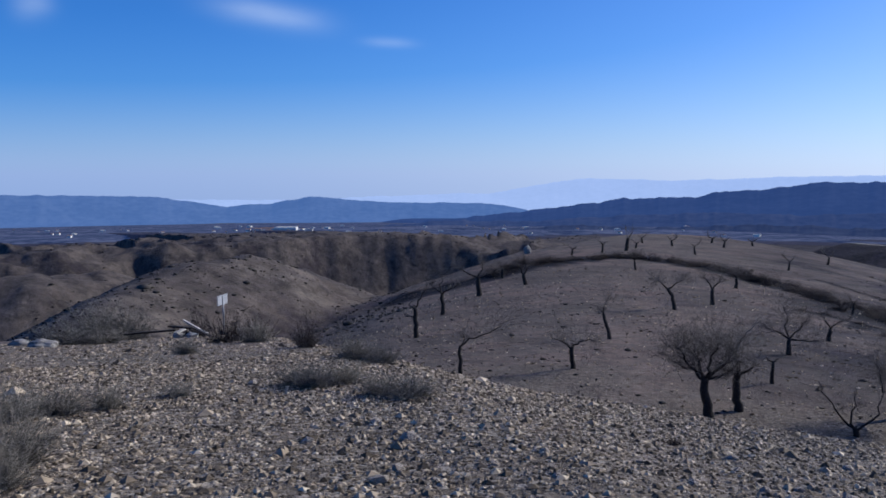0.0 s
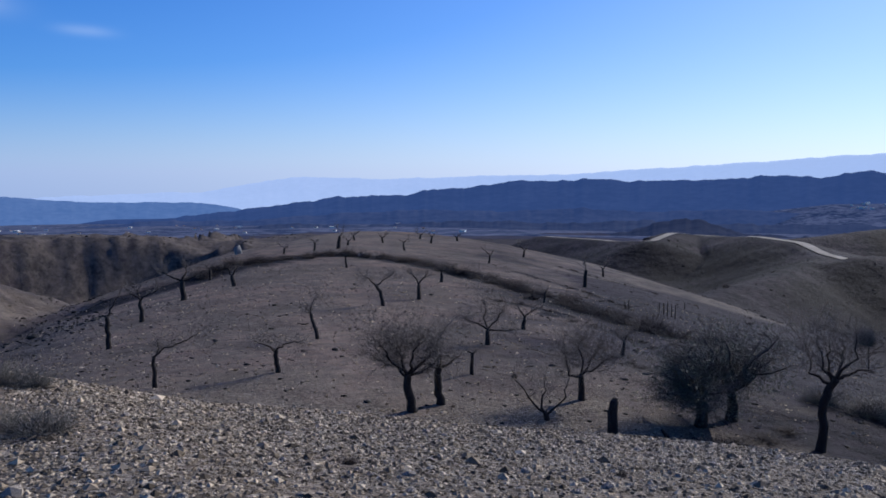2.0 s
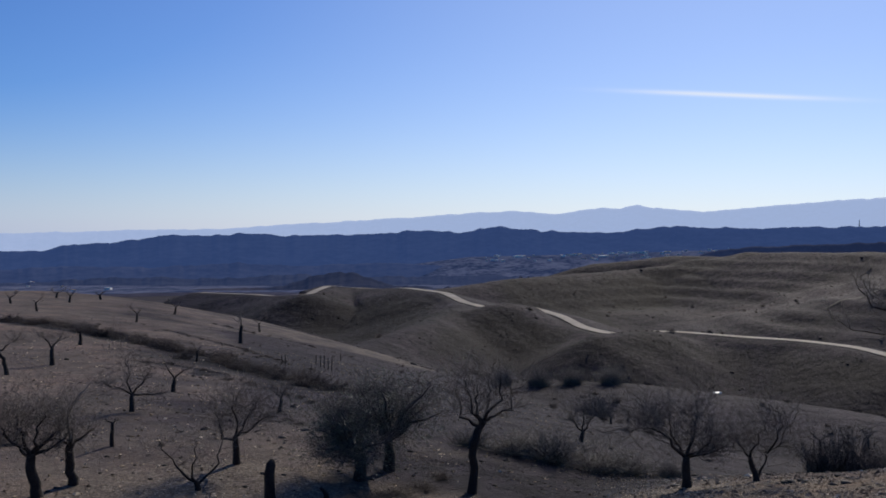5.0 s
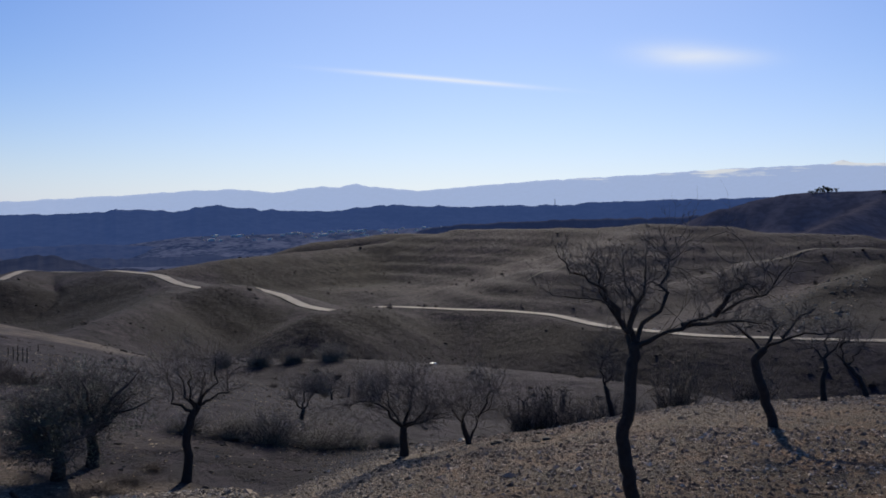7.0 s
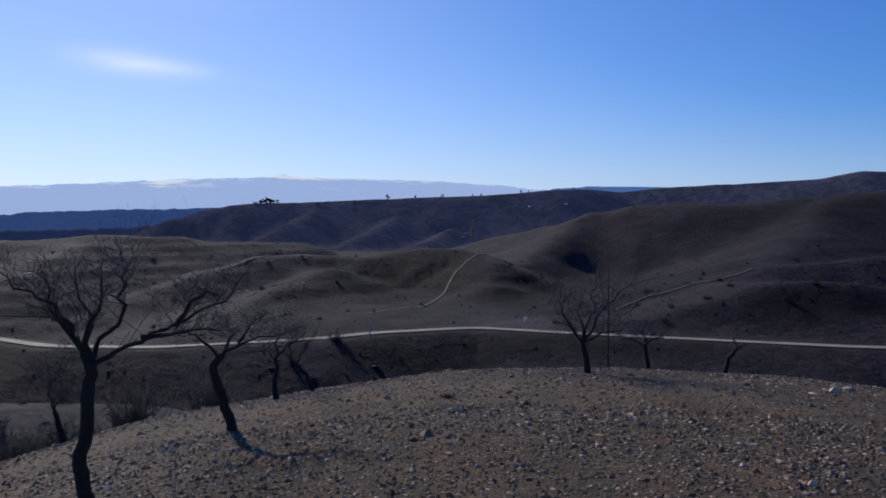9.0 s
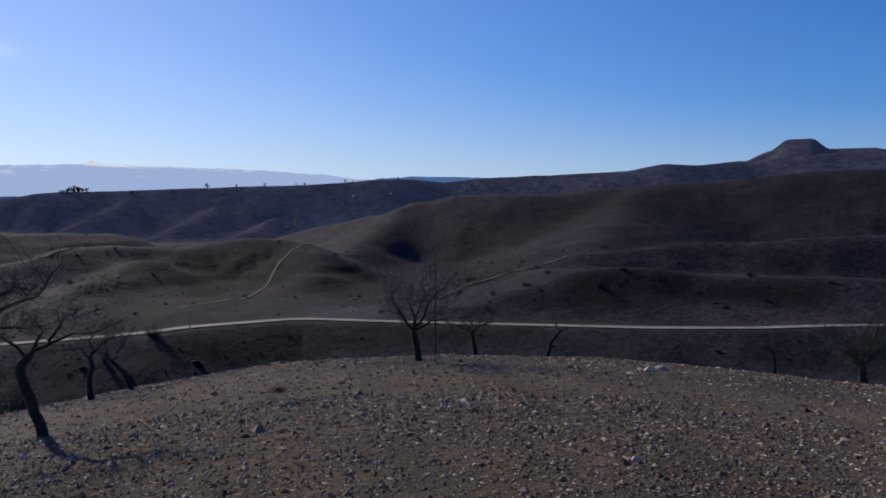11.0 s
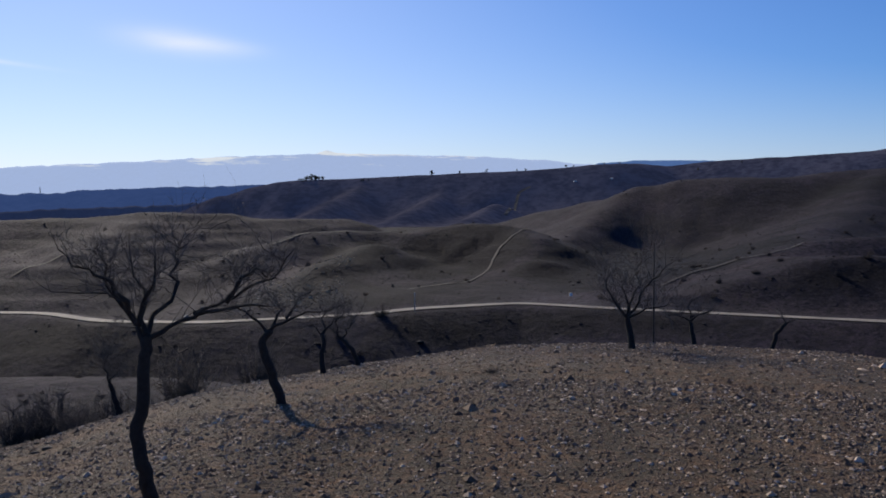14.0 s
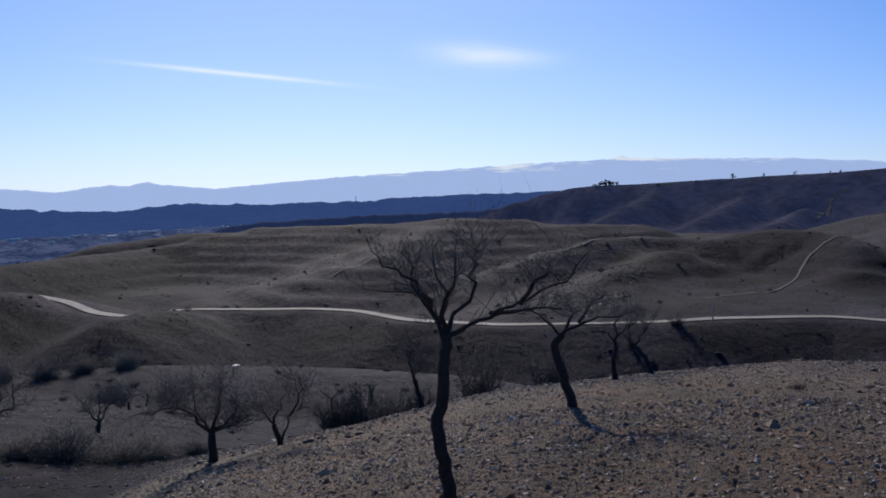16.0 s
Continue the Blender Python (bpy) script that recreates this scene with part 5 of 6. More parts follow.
def debris():
    x, y = -9.4, 31.5
    z = float(land(x, y))
    for dx, dy, dz, length, rx, ry, rz, mat, label in ((0.55, 0, 0.35, 1.15, 0, 32, 10, PALE_WOOD, "pale broken plank leaning on rubble"), (-0.1, 0.1, 0.22, 0.55, 0, -8, 70, PALE_WOOD, "short pale plank among rubble"),
                                                      (-1.3, 0.2, 0.16, 2.0, 0, -4, 4, BARK, "long dark beam lying on the ground"), (0.0, -0.2, 0.42, 0.9, 0, 3, -8, BARK, "dark board on a rubble heap")):
        ob = tagged(new("plank", block("plank", (length, 0.16, 0.06), mat)), label, "plank", group="broken planks")
        ob.matrix_world = Matrix.Translation((x, y, z)) @ pose(dx, dy, dz, rx, ry, rz)
    rng = random.Random(3)
    for k in range(7):
        v, f = lump(rng, 0.7)
        ob = tagged(new("rubble", mesh_of("rubble", [tuple(c * rng.uniform(0.16, 0.24) for c in q) for q in v], f, CONCRETE, False)), "pale block of rubble", "rubble", group="rubble heap")
        px, py = x + rng.uniform(-0.5, 0.6), y + rng.uniform(-0.2, 0.25)
        ob.location = (px, py, float(land(px, py)) + 0.08)


def boulder(x, y, size, seed, label):
    rng = random.Random(seed)
    b = bmesh.new()
    bmesh.ops.create_icosphere(b, subdivisions=3, radius=1)
    for q in b.verts:
        q.co *= 1 + 0.35 * noise.noise(q.co * 1.3 + Vector((seed, 0, 0))) + 0.1 * noise.noise(q.co * 4)
        q.co = Vector((q.co.x * size[0], q.co.y * size[1], q.co.z * size[2]))
    m = bpy.data.meshes.new("boulder")
    b.to_mesh(m)
    b.free()
    m.materials.append(PALE_ROCK)
    ob = tagged(new("boulder", m), label, "rock")
    ob.location = (x, y, float(land(x, y)) + size[2] * 0.3)


PALE_ROCK = plain("pale_rock", (0.16, 0.145, 0.125), (0.36, 0.33, 0.29), 4, 0.9, 0.02)
boulder(-11.6, 25.2, (0.42, 0.3, 0.17), 1, "pale flat boulder on the gravel slope")
boulder(-12.6, 26.0, (0.3, 0.25, 0.16), 2, "small pale boulder on the slope")
boulder(13.5, 141, (0.6, 0.6, 1.1), 3, "white standing rock on the spur")
boulder(27.5, 116, (0.7, 0.5, 0.4), 4, "pale rock in the bank hedge")
boulder(30.5, -12.3, (0.22, 0.16, 0.1), 5, "pale stone on the field")
stump()
sign()
debris()


def pole(x, y, tall, thick, mat, label, arms=False):
    root = tagged(new("utility_pole"), label, "pole")
    root.location = (x, y, float(land(x, y)))
    v, f = [], []
    tube(v, f, [Vector((0, 0, -0.5)), Vector((0, 0, tall * 0.5)), Vector((0, 0, tall))], [thick, thick * 0.85, thick * 0.7], 8)
    child("shaft", mesh_of("shaft", v, f, mat), root)
    if arms:
        a = child("crossarm", block("crossarm", (1.6, 0.12, 0.12), mat), root)
        a.location = (0, 0, tall - 0.3)
    return root


pole(*on(88.0, 268), 6.0, 0.16, CONCRETE, "concrete post beside the dirt road")
pole(*on(103.0, 62), 9.3, 0.06, BRANCH, "thin wooden pole behind the brow of the field")

bare_tree(0.74, 36.27, 1, [(0.00, 0.00), (-0.02, 1.23)], 0.19, [[(-0.02, 1.20), (0.33, 1.56), (0.80, 1.65), (1.37, 1.94), (1.65, 2.17)], [(-0.02, 1.20), (0.14, 1.51), (0.09, 1.79)]], 36, 3, "slim bare almond tree bent to one side", (), 0.5)
bare_tree(-1.54, 51.22, -2, [(0.00, 0.00), (-0.07, 0.99), (-0.10, 1.76)], 0.30, [[(-0.10, 1.66), (0.27, 2.32), (0.63, 2.92)], [(-0.10, 1.66), (-0.30, 1.82), (-0.40, 1.89)]], 6, 4, "lopped almond tree with one bare upright limb", (), 0.3)
bare_tree(-0.02, 63.86, -0, [(0.00, 0.00), (-0.04, 1.48)], 0.33, [[(-0.04, 1.48), (-0.62, 2.02), (-1.07, 2.35)], [(-0.04, 1.48), (0.33, 1.85), (0.95, 2.14), (1.15, 2.39)], [(-0.04, 1.48), (-0.16, 2.14), (0.00, 2.72)]], 40, 5, "bare dark almond tree with crooked limbs on dry soil", (), 0.6)
bare_tree(3.18, 77.37, 2, [(0.00, 0.00), (-0.10, 1.64)], 0.50, [[(-0.10, 1.64), (-0.80, 1.89), (-1.54, 2.29), (-1.94, 2.54)], [(-0.10, 1.64), (0.50, 1.74), (1.05, 2.14), (1.54, 2.54)], [(-0.10, 1.64), (0.20, 2.39), (0.25, 3.19)]], 36, 6, "bare dark almond tree with crooked limbs on dry soil", (), 0.5)
bare_tree(8.05, 85.39, 5, [(0.00, 0.00), (-0.22, 0.99)], 0.44, [[(-0.22, 0.99), (-0.61, 1.71), (-1.21, 2.15)], [(-0.22, 0.99), (0.11, 1.54), (0.50, 2.26)]], 12, 7, "lopped almond tree forking into two limbs", (), 0.4)
bare_tree(6.43, 94.55, 4, [(0.00, 0.00), (-0.06, 1.09)], 0.36, [[(-0.06, 1.09), (-0.61, 1.70)], [(-0.06, 1.09), (0.55, 1.82)]], 18, 8, "bare dark almond tree with crooked limbs on dry soil", (), 0.7)
bare_tree(8.80, 46.01, 11, [(0.00, 0.00), (-0.21, 0.70), (-0.36, 1.33)], 0.21, [[(-0.36, 1.33), (-0.33, 1.75), (-0.15, 2.00)], [(-0.36, 1.33), (-0.60, 1.57)]], 30, 9, "bare almond tree with a curved leaning trunk", (), 0.9)
bare_tree(5.51, 36.77, 8, [(0.00, 0.00), (-0.12, 0.72), (-0.07, 0.92)], 0.22, [[(-0.07, 0.92), (0.24, 1.11), (0.68, 1.23), (0.94, 1.13)], [(-0.10, 0.82), (-0.48, 1.21), (-0.82, 1.26)]], 40, 10, "low bare almond tree with a limb stretched sideways", (), 0.6)
bare_tree(16.14, 61.00, 15, [(0.00, 0.00), (-0.20, 1.01), (-0.53, 1.46)], 0.28, [[(-0.53, 1.46), (-0.97, 1.95), (-1.22, 2.03)], [(-0.53, 1.46), (0.08, 1.87), (0.49, 2.03)]], 40, 11, "bare dark almond tree with crooked limbs on dry soil", (), 0.7)
bare_tree(20.08, 65.36, 17, [(0.00, 0.00), (0.00, 1.14)], 0.35, [[(0.00, 1.14), (-0.35, 1.76), (-0.70, 2.02)], [(0.00, 1.14), (0.40, 1.67), (0.61, 2.11)]], 38, 12, "bare dark almond tree with crooked limbs on dry soil", (), 0.6)
bare_tree(27.33, 81.85, 18, [(0.00, 0.00), (0.00, 1.00)], 0.33, [[(0.00, 1.00), (-0.50, 1.66)], [(0.00, 1.00), (0.50, 1.66)]], 26, 13, "bare dark almond tree with crooked limbs on dry soil", (), 0.8)
bare_tree(9.21, 29.93, 17, [(0.00, 0.00), (-0.21, 0.78), (-0.21, 1.31)], 0.35, [[(-0.21, 1.23), (-0.57, 1.56), (-0.92, 1.64), (-1.27, 1.80)], [(-0.21, 1.23), (0.21, 1.35), (0.53, 1.52), (0.82, 1.72)], [(-0.21, 1.31), (-0.45, 1.95), (-0.62, 2.56)], [(-0.21, 1.31), (0.04, 1.95), (0.16, 2.67)], [(-0.21, 1.27), (-0.82, 2.01), (-1.13, 2.46)], [(-0.21, 1.27), (0.45, 1.89), (0.78, 2.30)]], 190, 14, "large bare almond tree with a dense round crown of twigs", (), 0.6)
bare_tree(10.42, 30.60, 19, [(0.00, 0.00), (-0.13, 0.80), (-0.06, 1.42)], 0.32, [[(-0.06, 1.40), (-0.02, 2.45), (0.21, 2.79), (0.55, 3.21)], [(-0.06, 1.27), (-0.47, 1.48), (-0.72, 1.40)], [(-0.06, 1.31), (0.30, 1.48), (0.51, 1.65)], [(-0.04, 1.40), (-0.25, 2.11)]], 50, 15, "bare almond tree with a bleached broken limb", (0,), 0.55)
bare_tree(16.93, 42.73, 22, [(0.00, 0.00), (0.00, 0.80)], 0.27, [[(0.00, 0.80), (-0.53, 1.13), (-1.13, 1.34)], [(0.00, 0.80), (0.65, 0.77), (1.37, 0.77)], [(0.00, 0.80), (-0.24, 1.63), (-0.27, 2.44)], [(0.00, 0.80), (0.53, 1.43), (0.77, 1.78)]], 90, 16, "bare almond tree with wide low limbs", (), 0.6)
bare_tree(22.15, 50.21, 24, [(0.00, 0.00), (0.07, 0.71)], 0.28, [[(0.07, 0.71), (-0.21, 1.27), (-0.46, 1.56)], [(0.07, 0.71), (0.50, 1.20), (0.92, 1.34)]], 22, 17, "bare almond tree forking into two limbs", (), 0.5)
bare_tree(13.08, 34.56, 21, [(0.00, 0.00), (0.00, 0.86)], 0.17, [[(0.00, 0.86), (-0.19, 0.94), (-0.26, 1.01)], [(0.00, 0.86), (0.17, 1.01)]], 6, 18, "lopped almond trunk with short stubs", (), 0.5)
bare_tree(15.93, 30.41, 28, [(0.00, 0.00), (-0.04, 0.99)], 0.27, [[(-0.04, 0.90), (-0.49, 0.94), (-0.58, 1.35), (-0.76, 2.02)], [(-0.04, 0.99), (-0.09, 1.80), (0.04, 2.51)], [(-0.04, 0.99), (0.40, 1.66), (0.76, 2.16)], [(-0.04, 0.90), (0.56, 1.35), (1.03, 1.71)]], 130, 19, "bare almond tree with a wide crown of fine twigs", (), 0.6)
bare_tree(13.51, 28.27, 25, [(0.00, 0.00), (-0.08, 0.29)], 0.21, [[(-0.08, 0.25), (-0.53, 0.74), (-0.95, 1.40), (-1.19, 1.93)], [(-0.08, 0.25), (-0.21, 0.86), (-0.04, 1.54)], [(-0.04, 0.16), (0.58, 0.74), (0.78, 1.23), (0.70, 1.73)]], 24, 20, "bare almond with several leaning stems from the ground", (), 0.35)
bare_tree(23.20, 40.05, 30, [(0.00, 0.00), (0.06, 0.75)], 0.21, [[(0.06, 0.75), (-0.30, 1.20)], [(0.06, 0.75), (0.42, 1.26)]], 40, 21, "bare dark almond tree with crooked limbs on dry soil", (), 0.8)
bare_tree(23.56, 130.75, 10, [(0.00, 0.00), (0.13, 1.02)], 0.34, [[(0.13, 1.02), (-0.43, 1.63), (-0.77, 2.04)], [(0.13, 1.02), (0.60, 1.53)]], 12, 22, "small bare almond tree far along the spur", (), 0.5)
bare_tree(21.59, 98.76, 12, [(0.00, 0.00), (-0.10, 1.04)], 0.26, [[(-0.10, 1.04), (0.32, 1.66), (0.58, 2.07)], [(-0.10, 1.04), (-0.45, 1.55)]], 12, 23, "small bare almond tree far along the spur", (), 0.5)
bare_tree(18.77, 128.47, 8, [(0.00, 0.00), (0.12, 0.75)], 0.33, [[(0.12, 0.75), (-0.42, 1.20), (-0.75, 1.50)], [(0.12, 0.75), (0.58, 1.12)]], 12, 24, "small bare almond tree far along the spur", (), 0.5)
bare_tree(30.56, 139.70, 12, [(0.00, 0.00), (0.14, 0.73)], 0.37, [[(0.14, 0.73), (-0.46, 1.17), (-0.82, 1.46)], [(0.14, 0.73), (0.64, 1.10)]], 12, 25, "small bare almond tree far along the spur", (), 0.5)
bare_tree(34.84, 154.15, 13, [(0.00, 0.00), (-0.15, 0.81)], 0.40, [[(-0.15, 0.81), (0.51, 1.29), (0.91, 1.62)], [(-0.15, 0.81), (-0.71, 1.21)]], 12, 26, "small bare almond tree far along the spur", (), 0.5)
bare_tree(38.02, 146.25, 15, [(0.00, 0.00), (-0.14, 0.87)], 0.39, [[(-0.14, 0.87), (0.48, 1.39), (0.87, 1.74)], [(-0.14, 0.87), (-0.68, 1.30)]], 12, 27, "small bare almond tree far along the spur", (), 0.5)
bare_tree(47.86, 150.25, 18, [(0.00, 0.00), (0.15, 1.11)], 0.40, [[(0.15, 1.11), (-0.50, 1.78), (-0.91, 2.22)], [(0.15, 1.11), (0.71, 1.66)]], 12, 28, "small bare almond tree far along the spur", (), 0.5)
bare_tree(36.94, 129.07, 16, [(0.00, 0.00), (-0.13, 1.03)], 0.34, [[(-0.13, 1.03), (0.43, 1.65), (0.77, 2.06)], [(-0.13, 1.03), (-0.60, 1.55)]], 12, 29, "small bare almond tree far along the spur", (), 0.5)
bare_tree(44.72, 113.87, 21, [(0.00, 0.00), (0.12, 1.02)], 0.31, [[(0.12, 1.02), (-0.39, 1.63), (-0.71, 2.04)], [(0.12, 1.02), (0.55, 1.53)]], 12, 30, "small bare almond tree far along the spur", (), 0.5)
bare_tree(60.69, 138.79, 24, [(0.00, 0.00), (0.15, 1.07)], 0.39, [[(0.15, 1.07), (-0.49, 1.71), (-0.87, 2.13)], [(0.15, 1.07), (0.68, 1.60)]], 12, 31, "small bare almond tree far along the spur", (), 0.5)
bare_tree(49.55, 162.73, 17, [(0.00, 0.00), (0.16, 0.76)], 0.44, [[(0.16, 0.76), (-0.54, 1.22), (-0.98, 1.52)], [(0.16, 0.76), (0.76, 1.14)]], 12, 32, "small bare almond tree far along the spur", (), 0.5)
bare_tree(59.38, 169.01, 19, [(0.00, 0.00), (-0.17, 0.80)], 0.46, [[(-0.17, 0.80), (0.57, 1.28), (1.03, 1.60)], [(-0.17, 0.80), (-0.80, 1.20)]], 12, 33, "small bare almond tree far along the spur", (), 0.5)
bare_tree(69.08, 126.17, 29, [(0.00, 0.00), (-0.14, 1.20)], 0.37, [[(-0.14, 1.20), (0.46, 1.92), (0.83, 2.40)], [(-0.14, 1.20), (-0.65, 1.80)]], 12, 34, "small bare almond tree far along the spur", (), 0.5)
bare_tree(31.33, 67.05, 25, [(0.00, 0.00), (0.07, 0.76)], 0.19, [[(0.07, 0.76), (-0.24, 1.22), (-0.43, 1.52)], [(0.07, 0.76), (0.33, 1.14)]], 12, 35, "small bare almond tree far along the spur", (), 0.5)
bare_tree(27.64, 132.79, 12, [(0.00, 0.00), (0.09, 1.15), (0.17, 1.91)], 0.61, [], 4, 36, "dead lopped almond trunk on the slope", (), 0.5)
bare_tree(49.81, 95.49, 28, [(0.00, 0.00), (0.07, 1.24), (0.14, 2.07)], 0.48, [], 4, 37, "dead lopped almond trunk on the slope", (), 0.5)
bare_tree(40.51, 69.86, 30, [(0.00, 0.00), (0.03, 0.36), (0.00, 0.73)], 0.08, [], 3, 38, "thin leafless sapling on the slope", (), 0.3)
bare_tree(39.92, 68.29, 30, [(0.00, 0.00), (0.03, 0.46), (0.00, 0.92)], 0.08, [], 3, 39, "thin leafless sapling on the slope", (), 0.3)
bare_tree(48.98, 77.79, 32, [(0.00, 0.00), (0.03, 0.36), (0.00, 0.71)], 0.09, [], 3, 40, "thin leafless sapling on the slope", (), 0.3)
bare_tree(45.59, 71.66, 32, [(0.00, 0.00), (0.03, 0.55), (0.00, 1.09)], 0.09, [], 3, 41, "thin leafless sapling on the slope", (), 0.3)
bare_tree(45.09, 70.26, 33, [(0.00, 0.00), (0.03, 0.59), (0.00, 1.18)], 0.09, [], 3, 42, "thin leafless sapling on the slope", (), 0.3)
bare_tree(44.84, 69.18, 33, [(0.00, 0.00), (0.03, 0.53), (0.00, 1.06)], 0.08, [], 3, 43, "thin leafless sapling on the slope", (), 0.3)
bare_tree(44.39, 67.90, 33, [(0.00, 0.00), (0.03, 0.63), (0.00, 1.25)], 0.08, [], 3, 44, "thin leafless sapling on the slope", (), 0.3)
bare_tree(58.57, 87.75, 34, [(0.00, 0.00), (0.03, 0.34), (0.00, 0.68)], 0.11, [], 3, 45, "thin leafless sapling on the slope", (), 0.3)
bare_tree(21.9, 24.7, 42, [(0.00, 0.00), (0.09, 1.71), (0.30, 2.30), (0.44, 2.51)], 0.32, [[(0.44, 2.51), (0.19, 2.79), (0.15, 3.40), (0.19, 3.95)], [(0.44, 2.51), (0.80, 2.66), (1.04, 2.87), (1.39, 2.94), (1.33, 3.72)], [(0.30, 2.30), (-0.40, 2.60), (-0.44, 3.10), (-0.55, 3.65)], [(0.44, 2.55), (0.65, 3.19), (0.59, 3.89)], [(0.34, 2.36), (-0.08, 3.04), (-0.19, 4.08)], [(0.44, 2.51), (0.99, 3.32), (0.95, 4.27)]], 90, 46, "tall bare almond tree with upright shoots", (), 0.5)
bare_tree(35.22, 31.23, 49, [(0.00, 0.00), (0.12, 0.52)], 0.26, [[(0.12, 0.52), (-0.35, 1.05), (-0.58, 1.69)], [(0.12, 0.52), (0.52, 1.16), (0.81, 1.45)], [(0.12, 0.52), (0.12, 1.16), (0.00, 1.80)]], 70, 47, "bushy bare almond tree among dry scrub", (), 0.6)
bare_tree(63.98, 52.49, 51, [(0.00, 0.00), (0.00, 0.63)], 0.26, [[(0.00, 0.63), (-0.36, 1.04)], [(0.00, 0.63), (0.47, 1.04), (0.83, 1.25)]], 14, 48, "bare dark almond tree with crooked limbs on dry soil", (), 0.5)
bare_tree(77.62, 61.25, 52, [(0.00, 0.00), (0.19, 0.63), (0.13, 1.26)], 0.31, [], 3, 49, "dead lopped almond trunk on the slope", (), 0.55)
bare_tree(24.02, 17.45, 56, [(0.00, 0.00), (-0.02, 0.94)], 0.29, [[(-0.02, 0.90), (-0.76, 1.76), (-1.29, 1.87), (-1.65, 1.65)], [(-0.02, 0.90), (-0.36, 1.26), (-0.54, 1.98)], [(-0.02, 0.94), (0.18, 1.62), (0.25, 2.34)], [(-0.02, 0.90), (0.45, 1.26), (0.86, 1.80)], [(-0.02, 0.90), (0.54, 1.08), (1.08, 1.33)]], 200, 50, "bare almond tree with a dense dark crown", (), 0.5)
bare_tree(25.95, 16.25, 60, [(0.00, 0.00), (-0.15, 0.37), (-0.22, 0.69)], 0.20, [[(-0.22, 0.69), (-0.50, 1.00), (-0.74, 1.30)], [(0.00, 0.07), (0.11, 0.41), (0.26, 0.89), (0.67, 1.30), (0.74, 1.75)], [(-0.22, 0.69), (0.00, 1.23), (0.15, 1.93)], [(0.26, 0.89), (0.56, 1.63), (0.63, 2.23)]], 110, 51, "bare almond tree with three leaning stems", (), 0.5)
bare_tree(81.92, 42.17, 64, [(0.00, 0.00), (0.00, 1.06)], 0.29, [[(0.00, 1.06), (-0.59, 1.65), (-1.06, 1.88)], [(0.00, 1.06), (0.59, 1.53), (1.29, 1.76)]], 12, 52, "bare dark almond tree with crooked limbs on dry soil", (), 0.4)
bare_tree(80.61, 39.03, 65, [(0.00, 0.00), (-0.06, 1.26)], 0.29, [[(-0.06, 1.26), (0.46, 1.37)], [(-0.06, 1.26), (-0.40, 1.37)]], 3, 53, "lopped almond trunk with short stubs", (), 0.4)
bare_tree(85.29, 39.16, 66, [(0.00, 0.00), (0.00, 0.90)], 0.30, [[(0.00, 0.90), (-0.42, 1.44)], [(0.00, 0.90), (0.36, 1.56)]], 12, 54, "bare dark almond tree with crooked limbs on dry soil", (), 0.5)
bare_tree(53.44, 23.64, 68, [(0.00, 0.00), (-0.29, 0.96)], 0.22, [[(-0.29, 0.96), (-0.51, 1.62)], [(-0.29, 0.96), (0.15, 1.47)]], 30, 55, "bare dark almond tree with crooked limbs on dry soil", (), 0.7)
bare_tree(35.34, 15.02, 69, [(0.00, 0.00), (-0.14, 0.57), (-0.33, 1.23)], 0.24, [[(-0.33, 1.23), (-0.57, 1.90), (-0.47, 2.66)], [(-0.33, 1.23), (-0.05, 1.99)]], 60, 56, "bare almond tree with pale dead twigs", (), 0.6)
bare_tree(16.33, 7.30, 71, [(0.00, 0.00), (-0.13, 0.34), (-0.25, 0.97), (-0.38, 1.60), (-0.25, 2.28), (-0.22, 2.77), (-0.16, 3.24)], 0.26, [[(-0.22, 3.13), (-0.28, 3.40), (-0.50, 3.78), (-0.84, 3.90), (-1.46, 3.96)], [(-0.46, 3.70), (-0.63, 4.17), (-1.04, 4.38), (-1.41, 4.75)], [(-0.28, 3.40), (-0.06, 4.09), (0.00, 4.59)], [(-0.16, 3.24), (0.31, 4.03), (0.34, 4.48), (0.44, 4.69)], [(-0.16, 3.18), (0.03, 3.28), (0.59, 3.53), (1.10, 3.78), (1.47, 4.03), (1.85, 4.15), (2.19, 4.64)], [(0.59, 3.53), (1.10, 3.55), (1.56, 3.65), (1.88, 3.60)], [(1.10, 3.78), (1.25, 4.12), (1.56, 4.33), (1.72, 4.17)], [(-0.31, 3.44), (-0.73, 4.07), (-0.83, 4.59)], [(-0.16, 3.24), (-0.21, 3.96), (-0.42, 4.69)]], 150, 57, "tall bare almond tree with a wide thorny crown", (), 0.3)
bare_tree(26.30, 7.13, 79, [(0.00, 0.00), (-0.21, 0.63), (-0.47, 1.46), (-0.52, 1.78), (-0.26, 2.09)], 0.28, [[(-0.26, 2.09), (0.26, 2.40), (1.10, 2.61), (1.72, 2.73)], [(-0.36, 2.01), (-0.73, 2.43), (-1.14, 2.68), (-1.54, 2.60)], [(-0.26, 2.09), (0.00, 2.60), (-0.16, 3.08)], [(0.16, 2.35), (0.49, 2.84), (0.97, 3.16)]], 46, 58, "bare almond tree with a twisted trunk on stony soil", (), 0.35)
bare_tree(34.69, 7.09, 82, [(0.00, 0.00), (-0.06, 1.50)], 0.21, [[(-0.06, 1.46), (0.43, 2.04), (0.97, 2.15)], [(-0.06, 1.46), (-0.43, 1.83), (-0.90, 1.72)], [(-0.06, 1.50), (0.04, 2.26), (-0.17, 2.54)], [(0.43, 1.98), (0.73, 2.41)]], 44, 59, "bare almond tree with a flat spreading crown", (), 0.5)
